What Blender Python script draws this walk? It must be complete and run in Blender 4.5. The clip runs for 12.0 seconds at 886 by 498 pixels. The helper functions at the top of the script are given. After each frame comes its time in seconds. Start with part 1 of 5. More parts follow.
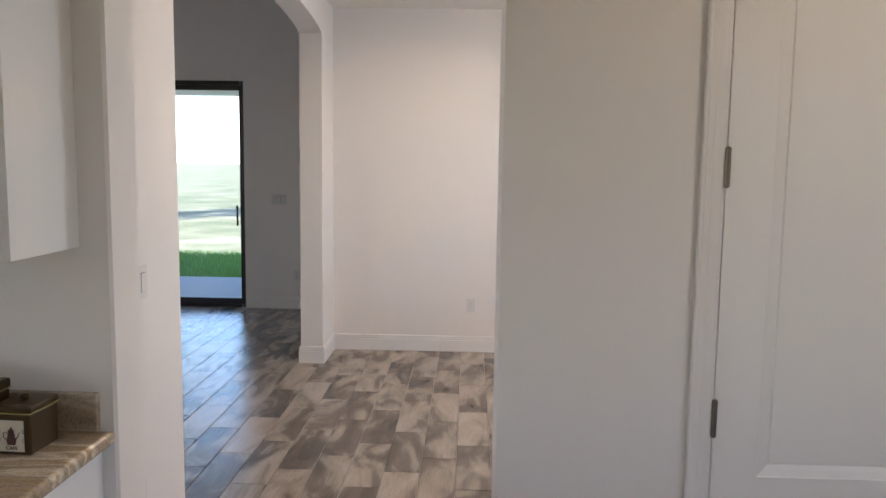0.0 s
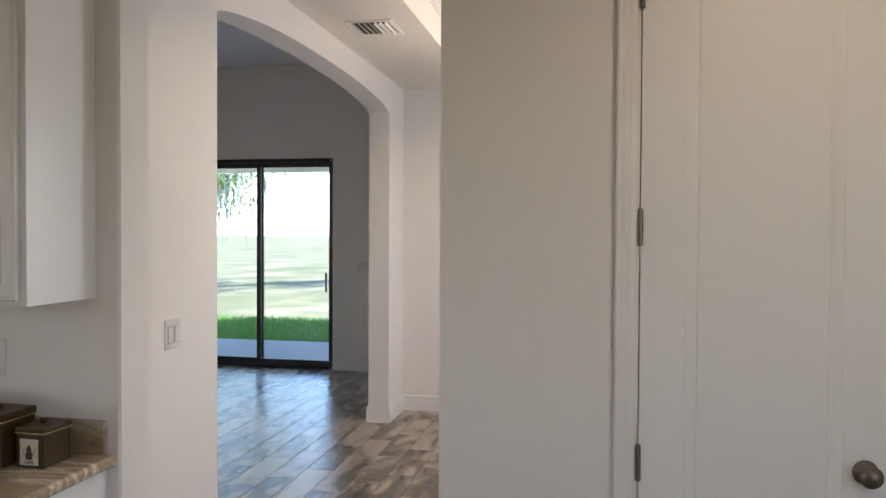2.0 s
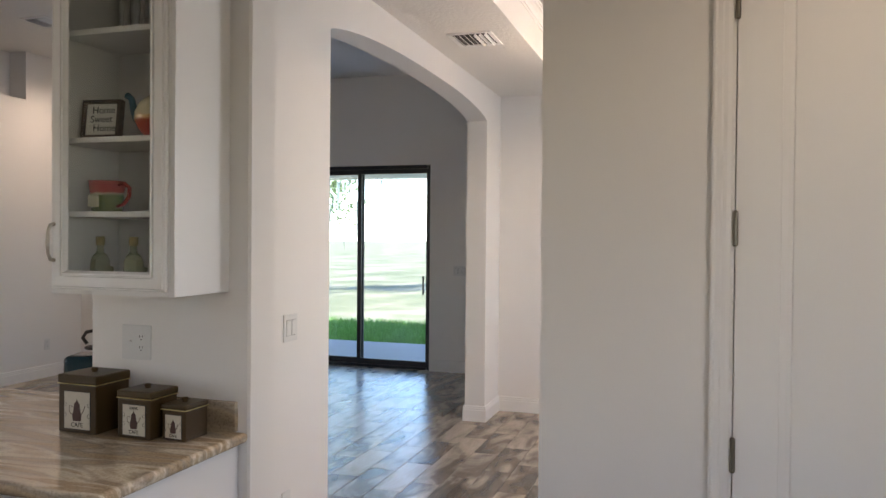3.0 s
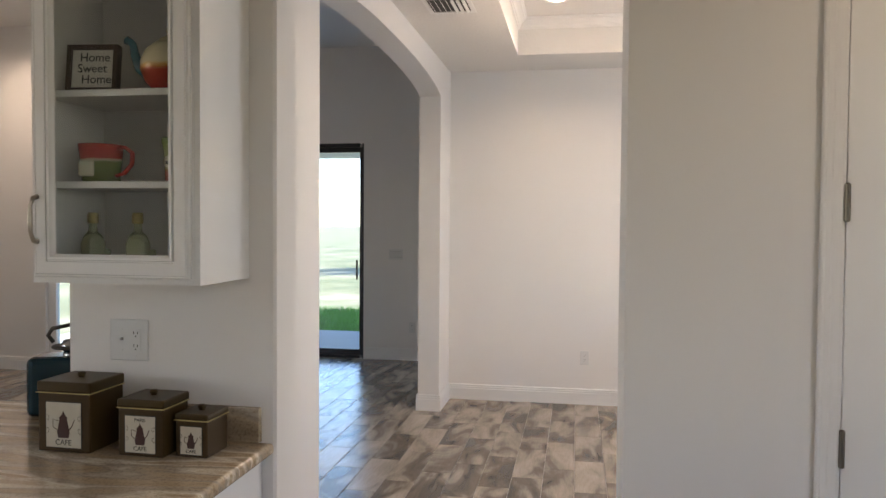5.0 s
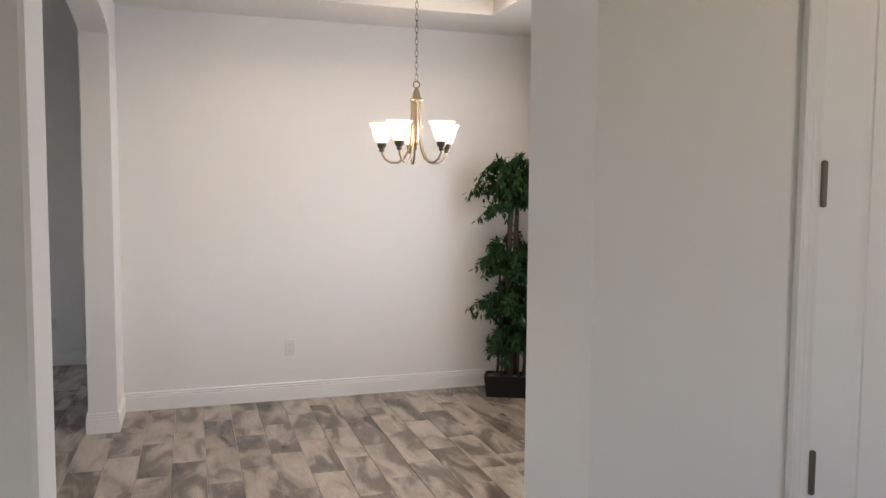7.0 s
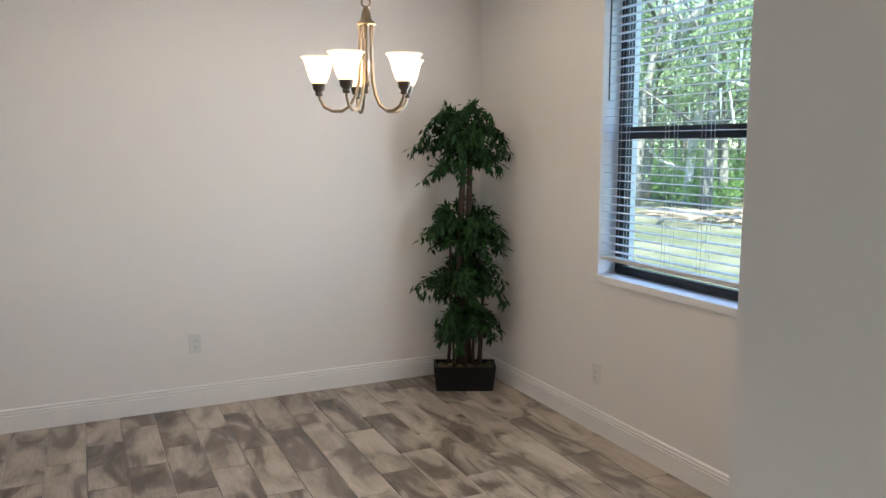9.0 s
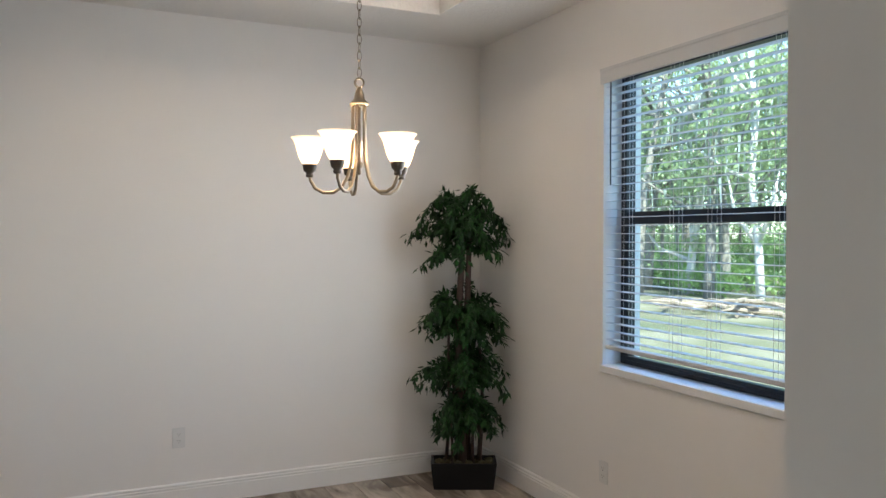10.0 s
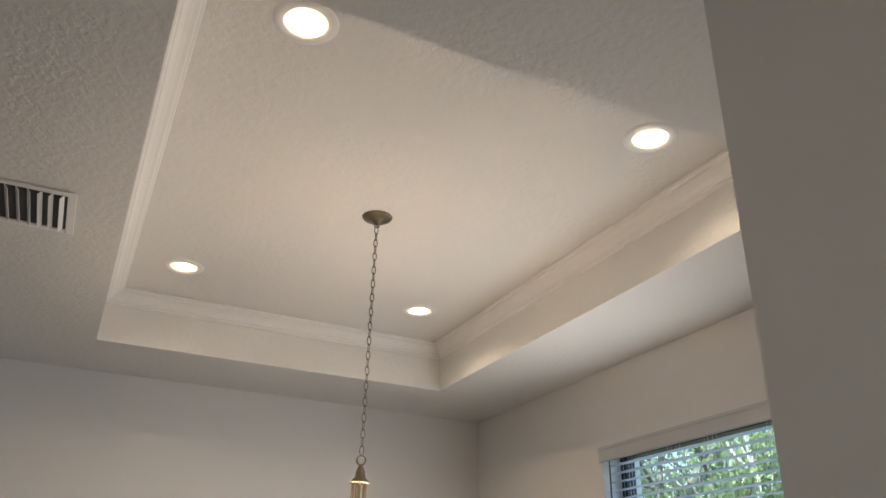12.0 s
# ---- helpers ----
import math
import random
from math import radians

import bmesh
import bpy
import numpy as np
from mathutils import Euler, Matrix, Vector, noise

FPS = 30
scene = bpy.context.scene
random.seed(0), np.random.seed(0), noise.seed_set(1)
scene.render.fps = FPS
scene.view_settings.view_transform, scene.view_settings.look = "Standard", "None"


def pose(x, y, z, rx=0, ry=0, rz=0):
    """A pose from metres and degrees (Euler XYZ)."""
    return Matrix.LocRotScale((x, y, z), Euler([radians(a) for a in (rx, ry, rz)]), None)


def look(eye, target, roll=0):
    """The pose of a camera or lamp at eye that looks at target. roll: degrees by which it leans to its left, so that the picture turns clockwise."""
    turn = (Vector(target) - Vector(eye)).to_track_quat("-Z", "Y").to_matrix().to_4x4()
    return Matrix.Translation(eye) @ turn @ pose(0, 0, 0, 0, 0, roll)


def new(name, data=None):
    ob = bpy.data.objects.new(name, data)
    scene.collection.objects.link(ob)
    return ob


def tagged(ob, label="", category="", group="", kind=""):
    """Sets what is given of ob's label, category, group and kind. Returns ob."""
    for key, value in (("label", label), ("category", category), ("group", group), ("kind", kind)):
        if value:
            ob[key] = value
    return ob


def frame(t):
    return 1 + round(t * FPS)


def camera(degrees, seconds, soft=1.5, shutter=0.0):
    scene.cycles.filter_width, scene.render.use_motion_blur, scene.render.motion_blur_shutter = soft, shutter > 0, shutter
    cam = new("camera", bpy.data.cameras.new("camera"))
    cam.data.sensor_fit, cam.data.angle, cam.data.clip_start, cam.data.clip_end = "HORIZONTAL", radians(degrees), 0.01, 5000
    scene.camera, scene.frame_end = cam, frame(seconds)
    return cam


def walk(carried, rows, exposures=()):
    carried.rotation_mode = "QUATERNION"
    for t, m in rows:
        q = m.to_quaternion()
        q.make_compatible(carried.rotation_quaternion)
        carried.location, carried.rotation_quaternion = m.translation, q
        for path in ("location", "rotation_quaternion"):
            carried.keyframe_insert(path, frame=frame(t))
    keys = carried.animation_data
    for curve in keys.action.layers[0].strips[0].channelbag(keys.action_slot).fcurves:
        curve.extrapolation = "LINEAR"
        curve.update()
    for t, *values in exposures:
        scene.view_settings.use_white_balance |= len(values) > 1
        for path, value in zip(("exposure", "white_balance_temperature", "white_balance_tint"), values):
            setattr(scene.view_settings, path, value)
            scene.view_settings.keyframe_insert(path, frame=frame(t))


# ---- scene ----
cam = camera(59.8, 12.0)

PATH = [
    (0, (1.15, -6.467, 1.599), (1.083, -4.48, 1.378), 0.8),
    (0.5, (1.344, -6.572, 1.585), (1.022, -4.618, 1.304), -0.1),
    (1, (1.531, -6.568, 1.568), (1.161, -4.642, 1.176), -0.4),
    (1.5, (1.622, -6.603, 1.606), (1.244, -4.65, 1.394), 0.7),
    (2, (1.664, -6.677, 1.579), (1.281, -4.715, 1.539), 0.3),
    (2.5, (1.724, -6.78, 1.563), (1.287, -4.829, 1.541), 0.4),
    (3, (1.673, -6.847, 1.562), (1.058, -4.945, 1.536), 0.5),
    (3.2, (1.633, -6.877, 1.559), (0.924, -5.007, 1.53), 0.5),
    (4.8, (1.274, -6.714, 1.551), (0.643, -4.816, 1.489), 0.3),
    (4.9, (1.187, -6.689, 1.543), (0.754, -4.736, 1.48), 0.35),
    (5, (1.1, -6.664, 1.536), (0.758, -4.695, 1.471), 0.4),
    (5.5, (0.867, -6.519, 1.55), (0.855, -4.52, 1.474), 0.4),
    (6, (0.664, -6.403, 1.549), (0.827, -4.412, 1.461), 0.3),
    (6.5, (0.545, -6.188, 1.542), (0.96, -4.234, 1.434), 0.8),
    (7, (0.477, -5.862, 1.571), (1.098, -3.966, 1.429), 0.4),
    (7.2, (0.481, -5.72, 1.585), (1.136, -3.836, 1.432), 0.4),
    (8.8, (0.577, -4.887, 1.604), (1.427, -3.088, 1.4), -0.0),
    (9, (0.581, -4.815, 1.603), (1.429, -3.023, 1.337), -0.0),
    (9.5, (0.624, -4.708, 1.59), (1.46, -2.926, 1.238), -0.1),
    (10, (0.671, -4.685, 1.579), (1.521, -2.875, 1.543), 0.1),
    (10.5, (0.643, -4.723, 1.598), (1.493, -2.945, 1.94), 1.0),
    (11, (0.649, -4.735, 1.604), (1.447, -3.037, 2.297), 1.2),
    (11.5, (0.633, -4.726, 1.606), (1.402, -3.09, 2.462), 1.3),
    (12, (0.616, -4.741, 1.616), (1.384, -3.109, 2.481), 1.4),
]
walk(cam, [(t, look(eye, target, roll)) for t, eye, target, roll in PATH],
     [(0, 2.56, 7450, 21), (1, 2.64, 7450, 20), (2, 2.54, 7550, 19), (3, 2.66, 7600, 20), (5, 2.64, 7700, 19), (6, 2.78, 7450, 19), (7, 2.66, 7200, 18), (8.8, 2.34, 7050, 14), (9.5, 2.58, 7050, 14),
      (10, 2.2, 7000, 13), (10.5, 2.0, 7150, 13), (11, 1.84, 7300, 14), (12, 1.7, 7400, 14)])

# ---- world, sun, exposure ----
SUN_DIR = Vector((-0.25, -0.72, 0.80)).normalized()      # towards the sun
world = bpy.data.worlds.new("world")
scene.world = world
world.use_nodes = True
wn = world.node_tree
sky = wn.nodes.new("ShaderNodeTexSky")
sky.sky_type, sky.sun_disc, sky.ozone_density, sky.dust_density = "NISHITA", False, 3.0, 0.4
sky.sun_elevation = math.asin(SUN_DIR.z)
sky.sun_rotation = math.atan2(SUN_DIR.x, SUN_DIR.y)
wn.nodes["Background"].inputs["Strength"].default_value = 0.15
wn.links.new(sky.outputs["Color"], wn.nodes["Background"].inputs["Color"])
sun = new("sun", bpy.data.lights.new("sun", "SUN"))
sun.data.energy, sun.data.angle, sun.data.color = 4.8, radians(0.5), (1.0, 0.95, 0.87)
sun.matrix_world = look(SUN_DIR * 30, (0, 0, 0))

WARM, SOFT_WARM, DAY = (1.0, 0.84, 0.69), (1.0, 0.87, 0.75), (0.97, 0.97, 0.93)
SKY_BLUE = (0.20, 0.48, 1.0)
CAN_W, BULB_W, KITCHEN_FILL_W, KITCHEN_WINDOW_W, LIVING_FILL_W = 5.2, 1.45, 3.1, 0.35, 2.2


# ---- materials ----
def nodes_of(name):
    m = bpy.data.materials.new(name)
    m.use_nodes = True
    return m, m.node_tree.nodes, m.node_tree.links, m.node_tree.nodes["Principled BSDF"]


def mix_rgb(n, l, fac, a, b):
    mx = n.new("ShaderNodeMix")
    mx.data_type = "RGBA"
    for k, v in ((0, fac), (6, a), (7, b)):
        if hasattr(v, "is_linked"):
            l.new(v, mx.inputs[k])
        else:
            mx.inputs[k].default_value = v if k == 0 else (*v, 1)
    return mx.outputs[2]


def noise_tex(n, l, vec, scale, detail=4, rough=0.55):
    t = n.new("ShaderNodeTexNoise")
    t.inputs["Scale"].default_value, t.inputs["Detail"].default_value, t.inputs["Roughness"].default_value = scale, detail, rough
    l.new(vec, t.inputs["Vector"])
    return t.outputs["Fac"]


def ramp(n, l, fac, stops):
    r = n.new("ShaderNodeValToRGB")
    while len(r.color_ramp.elements) < len(stops):
        r.color_ramp.elements.new(0.5)
    for e, (p, c) in zip(r.color_ramp.elements, stops):
        e.position, e.color = p, (*c, 1)
    l.new(fac, r.inputs["Fac"])
    return r.outputs["Color"]


def mat(name, col, rough=0.5, metal=0.0, var=0.06, scale=3.0, bump=0.0, bscale=150.0, bdist=0.001, coat=0.0):
    m, n, l, b = nodes_of(name)
    co = n.new("ShaderNodeTexCoord").outputs["Object"]
    big, fine = noise_tex(n, l, co, scale, 5), noise_tex(n, l, co, scale * 14, 3)
    lo, hi = tuple(c * (1 - var) for c in col), tuple(min(1, c * (1 + var)) for c in col)
    c1 = mix_rgb(n, l, big, lo, hi)
    c2 = mix_rgb(n, l, fine, tuple(c * (1 - var * 0.5) for c in col), tuple(min(1, c * (1 + var * 0.5)) for c in col))
    l.new(mix_rgb(n, l, 0.4, c1, c2), b.inputs["Base Color"])
    b.inputs["Metallic"].default_value = metal
    mr = n.new("ShaderNodeMapRange")
    mr.inputs["To Min"].default_value, mr.inputs["To Max"].default_value = max(0.02, rough - 0.025), min(1, rough + 0.025)
    l.new(big, mr.inputs["Value"])
    l.new(mr.outputs["Result"], b.inputs["Roughness"])
    b.inputs["Coat Weight"].default_value = coat
    if bump:
        bp = n.new("ShaderNodeBump")
        bp.inputs["Strength"].default_value, bp.inputs["Distance"].default_value = bump, bdist
        l.new(noise_tex(n, l, co, bscale, 3), bp.inputs["Height"])
        l.new(bp.outputs["Normal"], b.inputs["Normal"])
    return m


def knockdown(name, col):
    """Sprayed and flattened ceiling texture."""
    m, n, l, b = nodes_of(name)
    co = n.new("ShaderNodeTexCoord").outputs["Object"]
    blobs = ramp(n, l, noise_tex(n, l, co, 42, 3, 0.5), [(0.42, (0, 0, 0)), (0.58, (1, 1, 1))])
    l.new(mix_rgb(n, l, noise_tex(n, l, co, 2, 4), tuple(c * 0.97 for c in col), col), b.inputs["Base Color"])
    b.inputs["Roughness"].default_value = 0.85
    bp = n.new("ShaderNodeBump")
    bp.inputs["Strength"].default_value, bp.inputs["Distance"].default_value = 0.34, 0.003
    l.new(blobs, bp.inputs["Height"])
    l.new(bp.outputs["Normal"], b.inputs["Normal"])
    return m


def plank_tile(name, per_island):
    """Wood-look porcelain: pale boards with smoky brown swirls, every board different."""
    m, n, l, b = nodes_of(name)
    co = n.new("ShaderNodeTexCoord").outputs["Object"]
    rnd = n.new("ShaderNodeNewGeometry").outputs["Random Per Island"] if per_island else n.new("ShaderNodeObjectInfo").outputs["Random"]
    off = n.new("ShaderNodeMath")
    off.operation = "MULTIPLY"
    off.inputs[1].default_value = 97.0
    l.new(rnd, off.inputs[0])
    comb = n.new("ShaderNodeCombineXYZ")
    for k in range(3):
        l.new(off.outputs[0], comb.inputs[k])
    add = n.new("ShaderNodeVectorMath")
    l.new(co, add.inputs[0])
    l.new(comb.outputs[0], add.inputs[1])
    stretch = n.new("ShaderNodeMapping")
    stretch.inputs["Scale"].default_value = (1.0, 0.36, 1.0)
    l.new(add.outputs[0], stretch.inputs["Vector"])
    grain = n.new("ShaderNodeMapping")
    grain.inputs["Scale"].default_value = (9.0, 0.7, 1.0)
    l.new(add.outputs[0], grain.inputs["Vector"])
    swirl = n.new("ShaderNodeTexNoise")
    swirl.inputs["Scale"].default_value, swirl.inputs["Detail"].default_value, swirl.inputs["Distortion"].default_value = 5.4, 3.0, 1.0
    l.new(stretch.outputs[0], swirl.inputs["Vector"])
    fine = noise_tex(n, l, grain.outputs[0], 14, 6, 0.65)
    tone = n.new("ShaderNodeMath")
    tone.operation = "MULTIPLY_ADD"
    tone.inputs[1].default_value, tone.inputs[2].default_value = 0.20, -0.10
    scr = n.new("ShaderNodeMath")
    scr.operation = "FRACT"
    mul = n.new("ShaderNodeMath")
    mul.operation = "MULTIPLY"
    mul.inputs[1].default_value = 13.7
    l.new(rnd, mul.inputs[0])
    l.new(mul.outputs[0], scr.inputs[0])
    l.new(scr.outputs[0], tone.inputs[0])
    total = n.new("ShaderNodeMath")
    l.new(swirl.outputs["Fac"], total.inputs[0])
    l.new(tone.outputs[0], total.inputs[1])
    base = ramp(n, l, total.outputs[0], [(0.30, (0.100, 0.080, 0.062)), (0.43, (0.170, 0.137, 0.108)), (0.50, (0.285, 0.236, 0.190)), (0.66, (0.420, 0.355, 0.292))])
    streak = ramp(n, l, fine, [(0.32, (0.62, 0.60, 0.58)), (0.60, (1.0, 1.0, 1.0))])
    mx = n.new("ShaderNodeMix")
    mx.data_type, mx.blend_type = "RGBA", "MULTIPLY"
    mx.inputs[0].default_value = 0.55
    l.new(base, mx.inputs[6])
    l.new(streak, mx.inputs[7])
    l.new(mx.outputs[2], b.inputs["Base Color"])
    mr = n.new("ShaderNodeMapRange")
    mr.inputs["To Min"].default_value, mr.inputs["To Max"].default_value = 0.20, 0.30
    l.new(fine, mr.inputs["Value"])
    l.new(mr.outputs["Result"], b.inputs["Roughness"])
    b.inputs["Specular IOR Level"].default_value = 0.55
    bp = n.new("ShaderNodeBump")
    bp.inputs["Strength"].default_value, bp.inputs["Distance"].default_value = 0.25, 0.001
    l.new(fine, bp.inputs["Height"])
    l.new(bp.outputs["Normal"], b.inputs["Normal"])
    return m


def granite(name):
    m, n, l, b = nodes_of(name)
    co = n.new("ShaderNodeTexCoord").outputs["Object"]
    mp = n.new("ShaderNodeMapping")
    mp.inputs["Scale"].default_value, mp.inputs["Rotation"].default_value = (0.55, 2.6, 2.0), (0, 0, 0.22)
    l.new(co, mp.inputs["Vector"])
    w = n.new("ShaderNodeTexNoise")
    w.inputs["Scale"].default_value, w.inputs["Detail"].default_value, w.inputs["Distortion"].default_value = 3.0, 7, 0.9
    l.new(mp.outputs[0], w.inputs["Vector"])
    veins = ramp(n, l, w.outputs["Fac"], [(0.27, (0.12, 0.09, 0.065)), (0.38, (0.29, 0.215, 0.145)), (0.46, (0.46, 0.355, 0.24)), (0.51, (0.36, 0.30, 0.235)), (0.58, (0.70, 0.61, 0.48)), (0.64, (0.40, 0.30, 0.20)), (0.74, (0.55, 0.46, 0.35))])
    speck = ramp(n, l, noise_tex(n, l, co, 120, 4, 0.7), [(0.36, (0.55, 0.50, 0.45)), (0.52, (1, 1, 1))])
    mx = n.new("ShaderNodeMix")
    mx.data_type, mx.blend_type = "RGBA", "MULTIPLY"
    mx.inputs[0].default_value = 0.6
    l.new(veins, mx.inputs[6])
    l.new(speck, mx.inputs[7])
    l.new(mx.outputs[2], b.inputs["Base Color"])
    b.inputs["Roughness"].default_value = 0.16
    return m


def pane_glass(name, tint=(1, 1, 1)):
    m = bpy.data.materials.new(name)
    m.use_nodes = True
    n, l = m.node_tree.nodes, m.node_tree.links
    n.remove(n["Principled BSDF"])
    tr, gl, lw, mx = n.new("ShaderNodeBsdfTransparent"), n.new("ShaderNodeBsdfGlossy"), n.new("ShaderNodeLayerWeight"), n.new("ShaderNodeMixShader")
    tr.inputs["Color"].default_value = (*tint, 1)
    gl.inputs["Roughness"].default_value = 0.02
    lw.inputs["Blend"].default_value = 0.5
    pw, sc = n.new("ShaderNodeMath"), n.new("ShaderNodeMath")
    pw.operation, sc.operation = "POWER", "MULTIPLY_ADD"
    pw.inputs[1].default_value, sc.inputs[1].default_value, sc.inputs[2].default_value = 5.0, 0.85, 0.02
    l.new(lw.outputs["Facing"], pw.inputs[0])
    l.new(pw.outputs[0], sc.inputs[0])
    l.new(sc.outputs[0], mx.inputs[0])
    l.new(tr.outputs[0], mx.inputs[1])
    l.new(gl.outputs[0], mx.inputs[2])
    l.new(mx.outputs[0], n["Material Output"].inputs["Surface"])
    return m


def glow(name, col, strength, base=(0.9, 0.88, 0.82)):
    m, n, l, b = nodes_of(name)
    b.inputs["Base Color"].default_value = (*base, 1)
    b.inputs["Roughness"].default_value = 0.4
    b.inputs["Emission Color"].default_value = (*col, 1)
    b.inputs["Emission Strength"].default_value = strength
    return m


def leafy(name, dark, lit, trans=0.25):
    m, n, l, b = nodes_of(name)
    rnd = n.new("ShaderNodeNewGeometry").outputs["Random Per Island"]
    l.new(ramp(n, l, rnd, [(0.0, dark), (0.7, lit), (1.0, tuple(min(1, c * 1.5) for c in lit))]), b.inputs["Base Color"])
    b.inputs["Roughness"].default_value = 0.45
    b.inputs["Subsurface Weight"].default_value = 0.0
    tl, mx = n.new("ShaderNodeBsdfTranslucent"), n.new("ShaderNodeMixShader")
    tl.inputs["Color"].default_value = (*[min(1, c * 1.6) for c in lit], 1)
    mx.inputs[0].default_value = trans
    l.new(b.outputs[0], mx.inputs[1])
    l.new(tl.outputs[0], mx.inputs[2])
    l.new(mx.outputs[0], n["Material Output"].inputs["Surface"])
    return m


def ground_mat(name, cols, scale):
    m, n, l, b = nodes_of(name)
    co = n.new("ShaderNodeTexCoord").outputs["Object"]
    a = noise_tex(n, l, co, scale, 6, 0.6)
    c = ramp(n, l, a, [(0.34, cols[0]), (0.5, cols[1]), (0.64, cols[2])])
    f = ramp(n, l, noise_tex(n, l, co, scale * 60, 4, 0.7), [(0.3, (0.55, 0.55, 0.5)), (0.65, (1, 1, 1))])
    mx = n.new("ShaderNodeMix")
    mx.data_type, mx.blend_type = "RGBA", "MULTIPLY"
    mx.inputs[0].default_value = 0.7
    l.new(c, mx.inputs[6])
    l.new(f, mx.inputs[7])
    l.new(mx.outputs[2], b.inputs["Base Color"])
    b.inputs["Roughness"].default_value = 0.95
    return m


M_WALL = mat("wall_paint", (0.755, 0.728, 0.70), 0.62, var=0.02, scale=1.2, bump=0.12, bscale=160)
M_CEIL = knockdown("ceiling_knockdown", (0.72, 0.70, 0.67))
M_TRIM = mat("white_trim_paint", (0.77, 0.755, 0.735), 0.38, var=0.02, scale=2, bump=0.04, bscale=60)
M_DOOR = mat("white_door_paint", (0.80, 0.79, 0.77), 0.42, var=0.02, scale=2, bump=0.08, bscale=90)
M_CAB = mat("white_cabinet_paint", (0.80, 0.795, 0.785), 0.22, var=0.015, scale=2)
M_PLANK = plank_tile("wood_look_tile", False)
M_PLANK_FAR = plank_tile("wood_look_tile_far", True)
M_GROUT = mat("grout", (0.40, 0.36, 0.32), 0.9, var=0.12, scale=20, bump=0.3)
M_GRANITE = granite("granite")
M_NICKEL = mat("brushed_nickel", (0.46, 0.42, 0.36), 0.32, 1.0, var=0.05, scale=30)
M_DARK_NICKEL = mat("aged_nickel", (0.17, 0.15, 0.125), 0.40, 1.0, var=0.08, scale=30)
M_BRASS = mat("champagne_metal", (0.41, 0.34, 0.255), 0.40, 1.0, var=0.04, scale=30)
M_AGED_BRASS = mat("antique_brass", (0.17, 0.14, 0.10), 0.34, 1.0, var=0.15, scale=30)
M_BRONZE = mat("dark_bronze_frame", (0.018, 0.018, 0.02), 0.42, 0.3, var=0.2, scale=20)
M_GLASS = pane_glass("window_glass", (0.82, 0.93, 1.0))
M_TINTED_GLASS = pane_glass("tinted_window_glass", (0.84, 0.97, 1.0))
M_CAB_GLASS = pane_glass("cabinet_glass", (0.93, 0.94, 0.93))
M_PLATE = mat("white_plastic", (0.655, 0.647, 0.630), 0.35, var=0.015)
M_SLOT = mat("dark_slot", (0.05, 0.045, 0.04), 0.6)
M_BLIND = mat("white_blind_slat", (0.56, 0.56, 0.56), 0.45, var=0.02, bump=0.05, bscale=80)
M_SILL = mat("white_marble_sill", (0.76, 0.76, 0.75), 0.25, var=0.05, scale=9)
M_SHADE = glow("alabaster_glass_lit", (1.0, 0.82, 0.58), 0.26, (0.90, 0.85, 0.76))
sn, sl_ = M_SHADE.node_tree.nodes, M_SHADE.node_tree.links
s_tr, s_mx = sn.new("ShaderNodeBsdfTranslucent"), sn.new("ShaderNodeMixShader")
s_tr.inputs["Color"].default_value, s_mx.inputs[0].default_value = (0.95, 0.84, 0.67, 1), 0.34
sl_.new(sn["Principled BSDF"].outputs[0], s_mx.inputs[1])
sl_.new(s_tr.outputs[0], s_mx.inputs[2])
sl_.new(s_mx.outputs[0], sn["Material Output"].inputs["Surface"])
# own glow imitates the bulb's light on the reflector
M_CAN_RING_GLOW = glow("can_reflector_glow", (1.0, 0.82, 0.46), 0.55)
M_CAN_LIT = glow("lamp_lit", (1.0, 0.88, 0.72), 5.0)
M_CONCRETE = mat("patio_concrete", (0.26, 0.26, 0.265), 0.85, var=0.12, scale=1.5, bump=0.3, bscale=60)
M_GROUND = ground_mat("dry_lawn", [(0.060, 0.076, 0.032), (0.120, 0.118, 0.064), (0.215, 0.195, 0.140)], 0.36)
M_GRASS = leafy("green_grass", (0.045, 0.13, 0.018), (0.075, 0.21, 0.03), 0.3)


# ---- mesh helpers ----
def box(bm, x0, x1, y0, y1, z0, z1, bevel=0.0, seg=1):
    """An upright box, its edges rounded by bevel."""
    vs = [bm.verts.new((x, y, z)) for z in (z0, z1) for y in (y0, y1) for x in (x0, x1)]
    fs = [bm.faces.new([vs[i] for i in q]) for q in ((0, 2, 3, 1), (4, 5, 7, 6), (0, 1, 5, 4), (2, 6, 7, 3), (0, 4, 6, 2), (1, 3, 7, 5))]
    if bevel:
        es = {e for f in fs for e in f.edges}
        bmesh.ops.bevel(bm, geom=list(es), offset=bevel, segments=seg, profile=0.5, affect="EDGES")
    return bm


def part(name, bm, material, parent=None, label="", smooth=False):
    """Links a bmesh as one mesh object under a thing or a part."""
    me = bpy.data.meshes.new(name)
    bmesh.ops.recalc_face_normals(bm, faces=bm.faces[:])
    bm.to_mesh(me)
    bm.free()
    me.materials.append(material)
    if smooth:
        for p in me.polygons:
            p.use_smooth = True
    ob = new(name, me)
    ob.parent = parent
    if label:
        tagged(ob, label)
    return ob


def thing(name, m, label, category, group="", kind=""):
    e = new(name)
    e.empty_display_size = 0.1
    e.matrix_basis = m
    return tagged(e, label, category, group, kind)


def boxpart(name, dims, material, parent=None, label="", bevel=0.0, seg=1):
    return part(name, box(bmesh.new(), *dims, bevel=bevel, seg=seg), material, parent, label)


